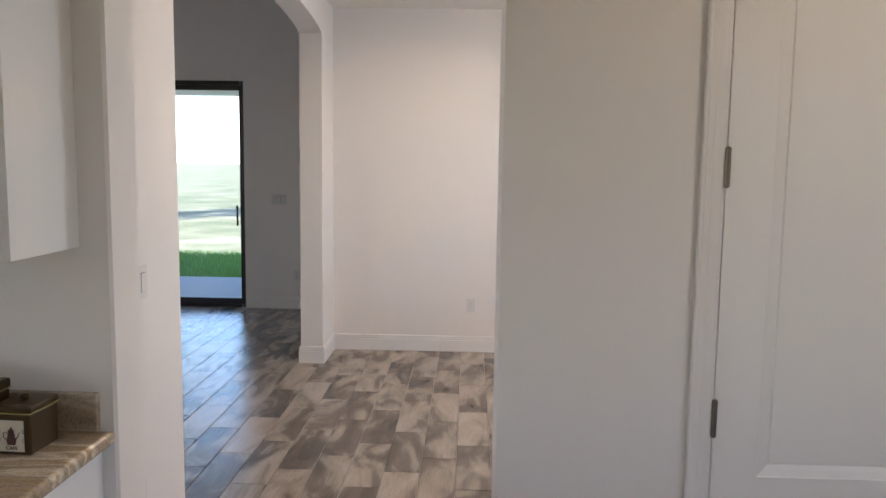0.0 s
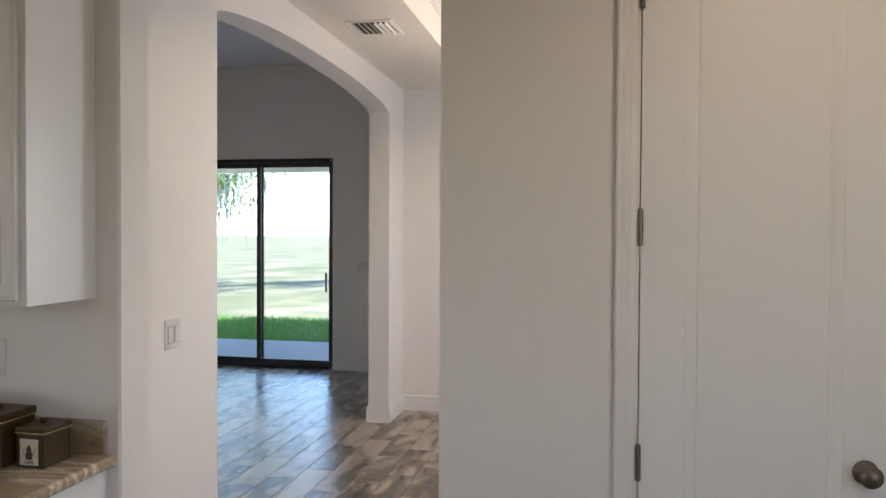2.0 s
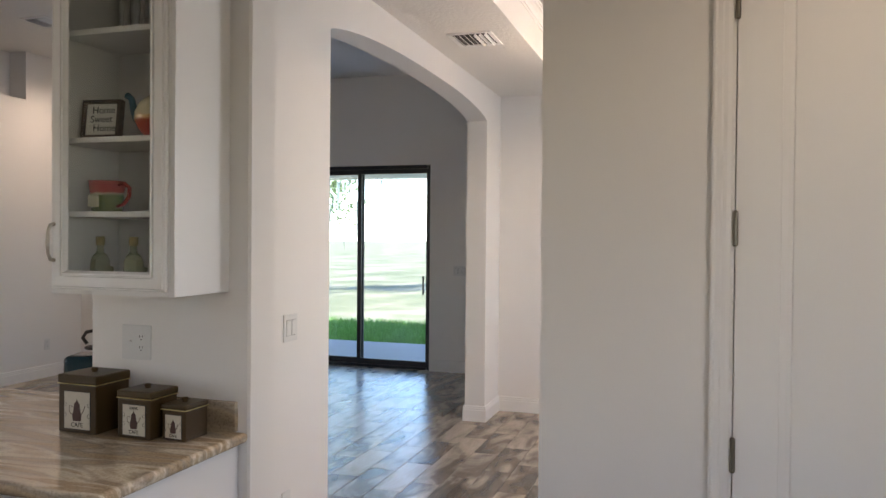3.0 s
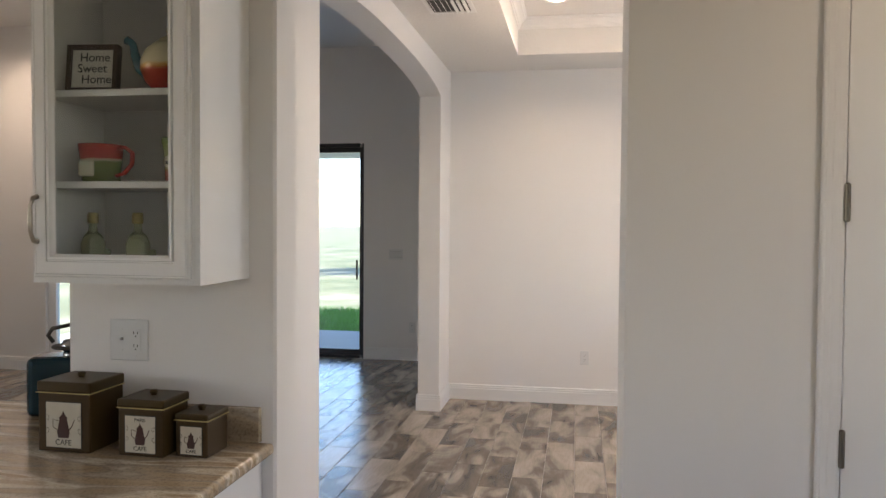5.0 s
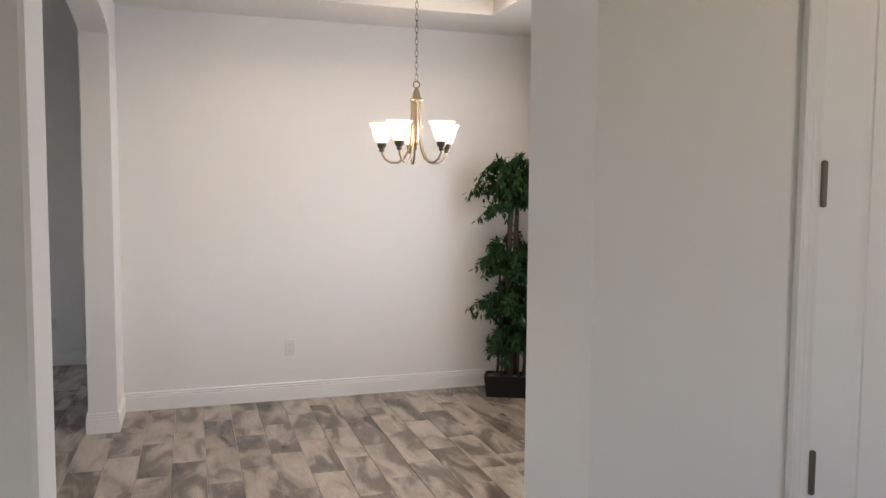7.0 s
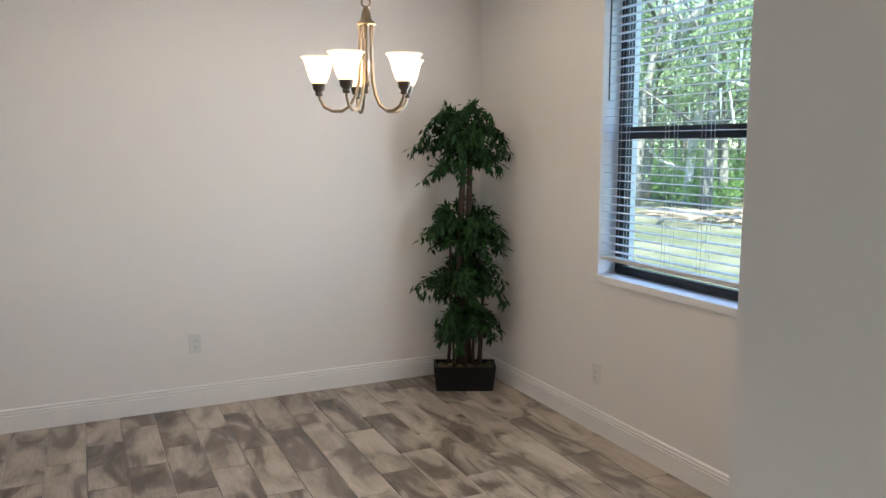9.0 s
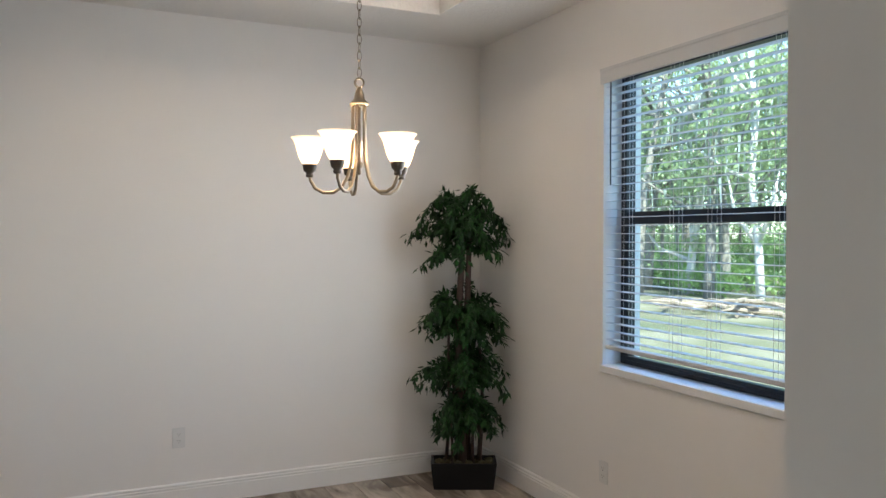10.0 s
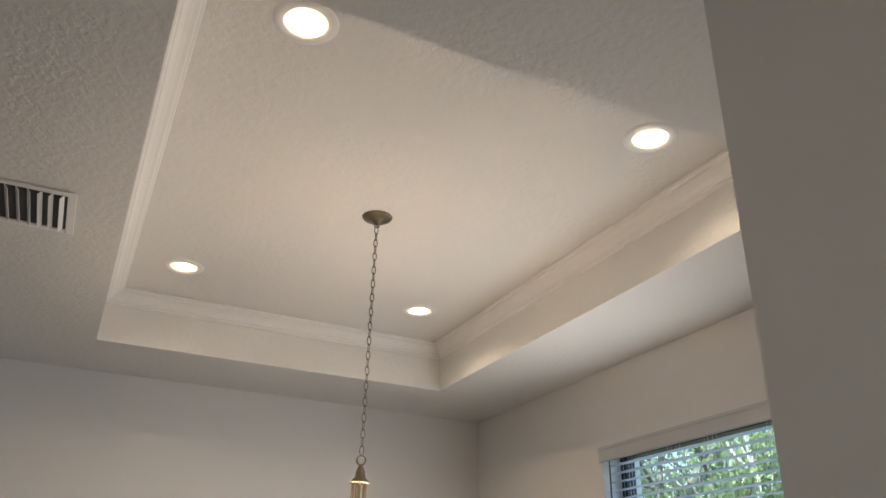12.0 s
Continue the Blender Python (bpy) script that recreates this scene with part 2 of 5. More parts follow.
def structure(name, boxes, material, label, category="wall", bevel=0.0):
    bm = bmesh.new()
    for b in boxes:
        box(bm, *b, bevel=bevel)
    return tagged(part(name, bm, material), label, category, kind="structure")


def tube(bm, pts, radii, seg=8, caps=True):
    """A round tapered tube along points."""
    rings = []
    pts = [Vector(p) for p in pts]
    u = None
    for i, p in enumerate(pts):
        d = (pts[min(i + 1, len(pts) - 1)] - pts[max(i - 1, 0)]).normalized()
        if u is None:
            u = d.cross(Vector((1, 0, 0)) if abs(d.x) < 0.8 else Vector((0, 1, 0)))
        u = (u - d * u.dot(d)).normalized()
        v = d.cross(u)
        r = radii[i] if isinstance(radii, (list, tuple)) else radii
        rings.append([bm.verts.new(p + r * (math.cos(a) * u + math.sin(a) * v)) for a in [2 * math.pi * k / seg for k in range(seg)]])
    for a, b in zip(rings, rings[1:]):
        for k in range(seg):
            bm.faces.new((a[k], a[(k + 1) % seg], b[(k + 1) % seg], b[k]))
    if caps:
        bm.faces.new(rings[0][::-1])
        bm.faces.new(rings[-1])
    return bm


def lathe(bm, profile, seg=24, centre=(0, 0)):
    """A body of revolution about z from (radius, z) pairs; radius 0 closes an end."""
    rings = []
    for r, z in profile:
        if r < 1e-6:
            rings.append([bm.verts.new((centre[0], centre[1], z))])
        else:
            rings.append([bm.verts.new((centre[0] + r * math.cos(2 * math.pi * k / seg), centre[1] + r * math.sin(2 * math.pi * k / seg), z)) for k in range(seg)])
    for a, b in zip(rings, rings[1:]):
        for k in range(seg):
            k2 = (k + 1) % seg
            q = [a[k % len(a)], a[k2 % len(a)], b[k2 % len(b)], b[k % len(b)]]
            q = list(dict.fromkeys(q))
            if len(q) > 2:
                bm.faces.new(q)
    return bm


def torus(bm, centre, r, t, normal=(0, 0, 1), seg=16, ring=6, sx=1.0, sy=1.0):
    q = Vector(normal).to_track_quat("Z", "Y")
    pts = [Vector(centre) + q @ Vector((sx * r * math.cos(a), sy * r * math.sin(a), 0)) for a in [2 * math.pi * k / seg for k in range(seg)]]
    rings = []
    for i, p in enumerate(pts):
        d = (pts[(i + 1) % seg] - pts[i - 1]).normalized()
        w = q @ Vector((0, 0, 1))
        u = d.cross(w)
        rings.append([bm.verts.new(p + t * (math.cos(b) * u + math.sin(b) * w)) for b in [2 * math.pi * k / ring for k in range(ring)]])
    for i in range(seg):
        a, b = rings[i], rings[(i + 1) % seg]
        for k in range(ring):
            bm.faces.new((a[k], a[(k + 1) % ring], b[(k + 1) % ring], b[k]))
    return bm


def prism(bm, outline, z0, z1):
    """An upright prism over a flat outline."""
    lo, hi = [bm.verts.new((x, y, z0)) for x, y in outline], [bm.verts.new((x, y, z1)) for x, y in outline]
    bm.faces.new(lo[::-1])
    bm.faces.new(hi)
    k = len(outline)
    for i in range(k):
        bm.faces.new((lo[i], lo[(i + 1) % k], hi[(i + 1) % k], hi[i]))
    return bm


def sweep(bm, profile, a, b, inward):
    """A moulding: profile of (out, up) pairs run level from a to b; inward is the way that it stands out of the wall."""
    a, b, w = Vector(a), Vector(b), Vector(inward)
    ends = [[bm.verts.new(p + w * o + Vector((0, 0, u))) for o, u in profile] for p in (a, b)]
    k = len(profile)
    for i in range(k):
        bm.faces.new((ends[0][i], ends[0][(i + 1) % k], ends[1][(i + 1) % k], ends[1][i]))
    bm.faces.new(ends[0])
    bm.faces.new(ends[1][::-1])
    return bm


def leaf(bm, p, d, up, length, width):
    """One folded pointed leaf."""
    d = d.normalized()
    s = d.cross(up)
    s = s.normalized() if s.length > 1e-4 else Vector((1, 0, 0))
    nrm = s.cross(d)
    a, t = bm.verts.new(p), bm.verts.new(p + d * length - nrm * length * 0.12)
    m1 = bm.verts.new(p + d * length * 0.42 + s * width * 0.5 - nrm * width * 0.15)
    m2 = bm.verts.new(p + d * length * 0.42 - s * width * 0.5 - nrm * width * 0.15)
    mid = bm.verts.new(p + d * length * 0.45 + nrm * width * 0.08)
    for f in ((a, m1, mid), (a, mid, m2), (m1, t, mid), (mid, t, m2)):
        bm.faces.new(f)


def rand_dir(rng):
    while True:
        v = Vector((rng.uniform(-1, 1), rng.uniform(-1, 1), rng.uniform(-1, 1)))
        if 0.05 < v.length < 1:
            return v.normalized()


# ---- structure ----
H, TRAY, HIGH = 2.855, 3.13, 3.52          # dining ceiling, tray ceiling, living room ceiling
XE = 3.15                                   # east wall of the dining room
WIN = (-2.64, -1.383, 0.90, 2.45)           # dining window: y0, y1, z0, z1
SL = (-3.10, -1.275, 0.0, 2.44)             # sliding door: x0, x1, z0, z1
YL = 1.765                                  # living room wall with the sliding door
ARCH = (-3.465, -0.485, 2.57, 0.105)        # arch: y0, y1, spring height, rise

structure("floor", [(-5.4, 3.5, -9.6, 1.9, -0.12, -0.007)], M_GROUT, "grout bed under wood-look floor tiles", "floor")

structure("wall_north", [(-0.175, XE + 0.2, 0.0, 0.15, 0, HIGH + 0.1)], M_WALL, "warm white painted dining room wall", "wall")
structure("wall_living_east", [(-0.175, 0.0, 0.15, YL + 0.2, 0, HIGH + 0.1)], M_WALL, "shaded painted living room side wall", "wall")
structure("wall_east", [(XE, XE + 0.245, -4.2, WIN[0], 0, 3.3), (XE, XE + 0.245, WIN[1], 0.0, 0, 3.3),
                        (XE, XE + 0.245, WIN[0], WIN[1], 0, WIN[2] - 0.04), (XE, XE + 0.245, WIN[0], WIN[1], WIN[3], 3.3)],
          M_WALL, "warm beige painted dining room wall round the window", "wall")


def arch_wall():
    y0, y1, spring, rise = ARCH
    mid, half = (y0 + y1) / 2, (y1 - y0) / 2
    outline = [(-4.39, 0), (y0, 0), (y0, spring)]
    for k in range(1, 32):
        c = math.cos(math.pi * (1 - k / 32))
        outline.append((mid + half * c, spring + rise * (1 - abs(c) ** 2.5) ** 0.72))
    outline += [(y1, spring), (y1, 0), (0, 0), (0, HIGH + 0.1), (-4.39, HIGH + 0.1)]
    bm = bmesh.new()
    sides = [[bm.verts.new((x, y, z)) for y, z in outline] for x in (-0.175, 0.0)]
    bm.faces.new(sides[0])
    bm.faces.new(sides[1][::-1])
    k = len(outline)
    for i in range(k):
        bm.faces.new((sides[0][i], sides[0][(i + 1) % k], sides[1][(i + 1) % k], sides[1][i]))
    return tagged(part("wall_arch", bm, M_WALL), "warm white painted wall with a wide low arch", "wall", kind="structure")


arch_wall()
structure("wall_kitchen", [(-0.42, 0.245, -4.56, -4.39, 0, HIGH + 0.1)], M_WALL, "short painted kitchen wall behind the coffee counter", "wall", bevel=0.008)
DOOR = (1.79, 2.425, 2.43)                  # pantry door: x0, x1, height


def pantry_wall():
    a, b, top = DOOR[0] - 0.02, DOOR[1] + 0.02, DOOR[2] + 0.02
    outline = [(1.232, 0), (a, 0), (a, top), (b, top), (b, 0), (3.35, 0), (3.35, H + 0.3), (1.232, H + 0.3)]
    bm = bmesh.new()
    sides = [[bm.verts.new((x, y, z)) for x, z in outline] for y in (-4.51, -4.39)]
    bm.faces.new(sides[0])
    bm.faces.new(sides[1][::-1])
    for i in range(8):
        bm.faces.new((sides[0][i], sides[0][(i + 1) % 8], sides[1][(i + 1) % 8], sides[1][i]))
    tagged(part("wall_pantry", bm, M_WALL), "light greige painted wall with the pantry door", "wall", kind="structure")


pantry_wall()
structure("wall_dining_south", [(1.232, 3.35, -4.39, -4.2, 0, H + 0.3)], M_WALL, "painted dining room wall behind the pantry", "wall")
KW = (-8.3, -6.3, 1.05, 2.35)               # kitchen window, out of view, position assumed: y0, y1, z0, z1
# unseen side and end walls, assumed, closing the kitchen behind the camera
structure("wall_kitchen_east", [(3.35, 3.5, -9.6, KW[0], 0, H + 0.3), (3.35, 3.5, KW[1], -4.2, 0, H + 0.3), (3.35, 3.5, KW[0], KW[1], 0, KW[2]), (3.35, 3.5, KW[0], KW[1], KW[3], H + 0.3)], M_WALL, "assumed unseen kitchen side wall, painted light greige", "wall")
structure("wall_south", [(-5.4, 3.5, -9.6, -9.45, 0, HIGH + 0.1)], M_WALL, "assumed unseen kitchen end wall, painted light greige", "wall")
NICHE = (-3.4, -0.39, 3.01, 3.43)
FILL_OPENING = (-9.2, -6.0, 1.2, 2.5)               # unseen opening added in the west wall for fill light: y0, y1, z0, z1
structure("wall_west", [(-5.4, -5.1, -9.45, FILL_OPENING[0], 0, HIGH + 0.1), (-5.4, -5.1, FILL_OPENING[1], NICHE[0], 0, HIGH + 0.1), (-5.4, -5.1, FILL_OPENING[0], FILL_OPENING[1], 0, FILL_OPENING[2]), (-5.4, -5.1, FILL_OPENING[0], FILL_OPENING[1], FILL_OPENING[3], HIGH + 0.1), (-5.4, -5.1, NICHE[1], 0.6, 0, HIGH + 0.1), (-5.4, -5.1, NICHE[0], NICHE[1], 0, NICHE[2]),
                        (-5.4, -5.32, NICHE[0], NICHE[1], NICHE[2], HIGH + 0.1)],
          M_WALL, "painted living room wall with a high plant niche", "wall")
LW = (-4.26, -3.5, 0.0, 2.1)
structure("wall_living_north", [(-5.1, LW[0], 0.4, 0.6, 0, HIGH + 0.1), (LW[1], -3.2, 0.4, 0.6, 0, HIGH + 0.1), (LW[0], LW[1], 0.4, 0.6, LW[3], HIGH + 0.1),
                                (-3.4, -3.2, 0.6, YL + 0.2, 0, HIGH + 0.1)], M_WALL, "painted living room wall beside the sliding door", "wall")
structure("wall_sliding_door", [(-3.2, SL[0], YL, YL + 0.2, 0, HIGH + 0.1), (SL[1], -0.175, YL, YL + 0.2, 0, HIGH + 0.1), (SL[0], SL[1], YL, YL + 0.2, SL[3], HIGH + 0.1)],
          M_WALL, "shaded painted wall round the sliding door", "wall")

TX0, TX1, TY0, TY1 = 0.63, 2.56, -3.415, -0.61
structure("ceiling", [(0, TX0, -4.2, 0, H, TRAY + 0.2), (TX1, XE, -4.2, 0, H, TRAY + 0.2), (TX0, TX1, TY1, 0, H, TRAY + 0.2), (TX0, TX1, -4.2, TY0, H, TRAY + 0.2),
                      (TX0, TX1, TY0, TY1, TRAY, TRAY + 0.2)], M_CEIL, "white knockdown-textured ceiling with a raised tray", "ceiling")
structure("ceiling_kitchen", [(-5.1, 3.35, -9.45, -4.56, H, H + 0.2), (0.245, 3.35, -4.56, -4.39, H, H + 0.2), (0.0, 1.232, -4.39, -4.2, H, H + 0.2)], M_CEIL, "white knockdown-textured kitchen ceiling", "ceiling")
structure("ceiling_living", [(-5.32, -0.175, -4.56, YL, HIGH, HIGH + 0.15)], M_CEIL, "high white knockdown-textured living room ceiling", "ceiling")
structure("wall_fascia", [(-5.1, -0.42, -4.70, -4.56, H + 0.2, HIGH + 0.1)], M_WALL, "painted drop between the two ceiling heights", "wall")

BASE = [(0, 0), (0.015, 0), (0.015, 0.096), (0.0100, 0.099), (0.0100, 0.1045), (0.0145, 0.107), (0.0145, 0.113), (0.0090, 0.116), (0.0090, 0.1215), (0.0120, 0.124), (0.0110, 0.130), (0.004, 0.135), (0, 0.135)]


def baseboard(a, b, inward, where):
    bm = sweep(bmesh.new(), BASE, (*a, 0), (*b, 0), (*inward, 0))
    return tagged(part("baseboard", bm, M_TRIM), "white moulded baseboard along the " + where, "baseboard", kind="structure")


baseboard((0.0155, 0), (XE - 0.0155, 0), (0, -1), "dining room wall")
baseboard((XE, 0), (XE, -4.2), (-1, 0), "window wall")
baseboard((0, 0), (0, ARCH[1] - 0.015), (1, 0), "arch pillar")
baseboard((0, ARCH[1]), (-0.175, ARCH[1]), (0, -1), "arch pillar end")
baseboard((-0.175, ARCH[1] - 0.015), (-0.175, YL), (-1, 0), "living room side of the pillar")
baseboard((0, ARCH[0] + 0.015), (0, -4.389), (1, 0), "arch pier with the light switch")
baseboard((0, ARCH[0]), (-0.175, ARCH[0]), (0, 1), "arch pier end")
baseboard((SL[1] + 0.02, YL), (-0.191, YL), (0, -1), "sliding door wall")
baseboard((-5.1, -4.2), (-5.1, 0.384), (1, 0), "living room west wall")
baseboard((-5.1, 0.4), (LW[0], 0.4), (0, -1), "living room north wall")

CROWN = [(0, 0), (0.008, 0.004), (0.010, 0.014), (0.018, 0.018), (0.020, 0.026), (0.030, 0.040), (0.046, 0.052), (0.060, 0.058), (0.062, 0.066), (0.072, 0.070), (0.074, 0.080), (0, 0.080)]


def crown(a, b, inward):
    bm = sweep(bmesh.new(), CROWN, (*a, TRAY - 0.0805), (*b, TRAY - 0.0805), (*inward, 0))
    return tagged(part("trim", bm, M_TRIM), "white crown moulding round the tray ceiling", "crown moulding", kind="structure")


crown((TX0, TY1 - 0.001), (TX1, TY1 - 0.001), (0, -1))
crown((TX0, TY0 + 0.001), (TX1, TY0 + 0.001), (0, 1))
crown((TX0 + 0.001, TY0), (TX0 + 0.001, TY1), (1, 0))
crown((TX1 - 0.001, TY0), (TX1 - 0.001, TY1), (-1, 0))

# ---- large lights ----
CANS = [(0.938, -1.11), (2.185, -1.125), (2.205, -3.025), (0.973, -3.037)]


def can_light(x, y, z, watts, group):
    t = thing("recessed_light", pose(x, y, z), "white recessed ceiling light, switched on, set in the ceiling", "ceiling light", group)
    bm = lathe(bmesh.new(), [(0.062, -0.001), (0.066, -0.007), (0.090, -0.005), (0.094, -0.0005)], 28)
    part("trim_ring", bm, M_TRIM, t, smooth=True)
    # flat emitting ring in place of a recessed cone lit by the bulb
    part("reflector", lathe(bmesh.new(), [(0.043, -0.0022), (0.052, -0.0026), (0.0615, -0.003)], 24), M_CAN_RING_GLOW, t, "flat warm glowing ring imitating a lit reflector cone", smooth=True)
    part("bulb", lathe(bmesh.new(), [(0, -0.008), (0.032, -0.0075), (0.044, -0.005), (0.0455, -0.0015)], 24), M_CAN_LIT, t, "glowing bulb face", smooth=True)
    lamp = new("can_lamp", bpy.data.lights.new("can_lamp", "SPOT"))
    lamp.data.energy, lamp.data.color, lamp.data.spot_size, lamp.data.spot_blend, lamp.data.shadow_soft_size = watts, SOFT_WARM, radians(150), 0.9, 0.05
    lamp.matrix_world = pose(x, y, z - 0.03)
    return t


for cx, cy in CANS:
    can_light(cx, cy, TRAY, CAN_W, "recessed lights in the tray ceiling")
can_light(-4.32, -0.27, HIGH, 10.0, "living room recessed lights")
# unseen ceiling lights, added to brighten the kitchen from above
for cx, cy in ((2.25, -5.15), (0.9, -7.2), (2.5, -7.4), (-2.4, -6.4)):
    can_light(cx, cy, H, KITCHEN_FILL_W, "kitchen recessed lights")


def window_light(name, eye, target, w, h, watts, tone=DAY):
    """Sky light standing in a window opening."""
    o = new(name, bpy.data.lights.new(name, "AREA"))
    o.data.shape, o.data.size, o.data.size_y, o.data.energy, o.data.color = "RECTANGLE", w, h, watts, tone
    o.matrix_world = look(eye, target)


window_light("kitchen_window_light", (3.44, -7.3, 1.7), (0, -7.3, 1.65), 1.95, 1.25, KITCHEN_WINDOW_W)
# added fill lamp in the unseen west opening, brightens faces turned west
window_light("living_fill_light", (-5.3, -7.6, 1.85), (0, -7.6, 1.75), 3.1, 1.25, LIVING_FILL_W, (1.0, 0.94, 0.86))
window_light("dining_window_light", (XE - 0.016, (WIN[0] + WIN[1]) / 2, 1.68), (0, (WIN[0] + WIN[1]) / 2, 1.68), 1.16, 1.45, 5.6, (0.74, 0.87, 1.0))
window_light("dining_sky_light", (XE + 0.085, (WIN[0] + WIN[1]) / 2, 1.66), (0, (WIN[0] + WIN[1]) / 2, 1.66), 1.16, 1.50, 1.5, SKY_BLUE)
for k in (0.27, 0.73):
    x = SL[0] + k * (SL[1] - SL[0])
    window_light("slider_light", (x, YL - 0.012, 1.22), (x, 0, 1.22), 0.80, 2.30, 0.7, SKY_BLUE)

# ---- outdoors ----
bm = bmesh.new()
prism(bm, [(-400, -400), (400, -400), (400, 400), (-400, 400)], -0.6, -0.16)
tagged(part("ground", bm, M_GROUND), "sunlit dry lawn reaching to the horizon", "ground", kind="structure")
structure("patio", [(-6.0, 0.6, YL + 0.2, 4.25, -0.3, -0.05)], M_CONCRETE, "pale concrete patio slab outside the sliding door", "patio")
structure("patio_roof", [(-6.0, 0.6, YL + 0.2, 4.6, 2.75, 3.0)], M_TRIM, "white patio roof soffit", "roof")
structure("patio_beam", [(-6.0, 0.6, 4.2, 4.5, 2.5, 2.75)], M_TRIM, "white patio roof beam", "beam")

# ---- dining room: window, blind ----
def dining_window():
    y0, y1, z0, z1 = WIN
    w = thing("window_1", pose(XE, (y0 + y1) / 2, z0), "dark bronze single-hung window with a white blind", "window", kind="structure")
    hw, h, d = (y1 - y0) / 2, z1 - z0, 0.115
    boxpart("window_sill", (-0.012, d + 0.08, -hw - 0.012, hw + 0.012, -0.04, -0.0005), M_SILL, w, "white marble sill", bevel=0.003)
    fr = bmesh.new()
    for b in ((d, d + 0.06, -hw + 0.001, -hw + 0.045, 0.001, h - 0.001), (d, d + 0.06, hw - 0.045, hw - 0.001, 0.001, h - 0.001),
              (d, d + 0.06, -hw + 0.045, hw - 0.045, 0.001, 0.025), (d, d + 0.06, -hw + 0.045, hw - 0.045, h - 0.05, h - 0.001)):
        box(fr, *b, bevel=0.002)
    part("window_frame", fr, M_BRONZE, w)
    mid = 0.77
    boxpart("meeting_rail", (d - 0.008, d + 0.05, -hw + 0.045, hw - 0.045, mid - 0.032, mid + 0.032), M_BRONZE, w, bevel=0.003)
    lo = bmesh.new()
    for b in ((d - 0.008, d + 0.03, -hw + 0.045, hw - 0.045, 0.025, 0.047), (d - 0.008, d + 0.03, -hw + 0.045, -hw + 0.07, 0.047, mid - 0.032), (d - 0.008, d + 0.03, hw - 0.07, hw - 0.045, 0.047, mid - 0.032)):
        box(lo, *b, bevel=0.002)
    part("lower_sash", lo, M_BRONZE, w)
    for a, b in ((0.047, mid - 0.032), (mid + 0.032, h - 0.05)):
        p = boxpart("pane", (d + 0.018, d + 0.022, -hw + 0.046, hw - 0.046, a, b), M_TINTED_GLASS, w)
        p.visible_shadow = False


dining_window()


def venetian_blind():
    y0, y1, z0, z1 = WIN
    t = thing("venetian_blind", pose(XE + 0.035, (y0 + y1) / 2, z0), "white slatted blind with open slats hung in the window", "blind")
    hw, top, bot = (y1 - y0) / 2 - 0.008, z1 - z0, 0.095
    val = sweep(bmesh.new(), [(0, 0), (0.006, 0), (0.010, 0.006), (0.010, 0.060), (0.014, 0.066), (0.014, 0.078), (0, 0.078)], (-0.042, -hw - 0.016, top - 0.082), (-0.042, hw + 0.016, top - 0.082), (-1, 0, 0))
    part("valance", val, M_BLIND, t)
    boxpart("head_rail", (-0.026, 0.026, -hw, hw, top - 0.058, top - 0.008), M_BLIND, t, bevel=0.002)
    slats = int((top - 0.09 - bot) / 0.0425)
    bm = bmesh.new()
    arc = [(-0.022, 0.0004), (-0.011, 0.0016), (0.0, 0.0021), (0.011, 0.0016), (0.022, 0.0004), (0.022, -0.0014), (0.011, -0.0003), (0.0, 0.0002), (-0.011, -0.0003), (-0.022, -0.0014)]
    sweep(bm, arc, (0, -hw, 0), (0, hw, 0), (1, 0, 0))
    first = part("slat", bm, M_BLIND, t)
    first.location = (0, 0, bot + 0.04)
    first.rotation_euler = (0, radians(-1), 0)
    for k in range(1, slats):
        o = first.copy()
        scene.collection.objects.link(o)
        o.location = (0, 0, bot + 0.04 + 0.0425 * k)
        o.rotation_euler = (0, radians(-1 + 1.2 * math.sin(k * 1.7)), 0)
    boxpart("bottom_rail", (-0.026, 0.026, -hw, hw, bot - 0.012, bot + 0.010), M_BLIND, t, bevel=0.004, seg=2)
    for y in (hw - 0.14, hw - 0.50, -hw + 0.50, -hw + 0.14):
        bm = bmesh.new()
        for dx in (-0.027, 0.027):
            for dy in (-0.012, 0.012):
                tube(bm, [(dx, y + dy, bot), (dx, y + dy, top - 0.05)], 0.0009, 5)
        part("ladder_cord", bm, M_BLIND, t)
    bm = tube(bmesh.new(), [(-0.038, hw - 0.055, top - 0.06), (-0.040, hw - 0.056, top - 0.4), (-0.039, hw - 0.057, 0.94)], 0.0042, 6)
    part("wand", bm, M_SLOT, t, "thin tilt wand")


venetian_blind()


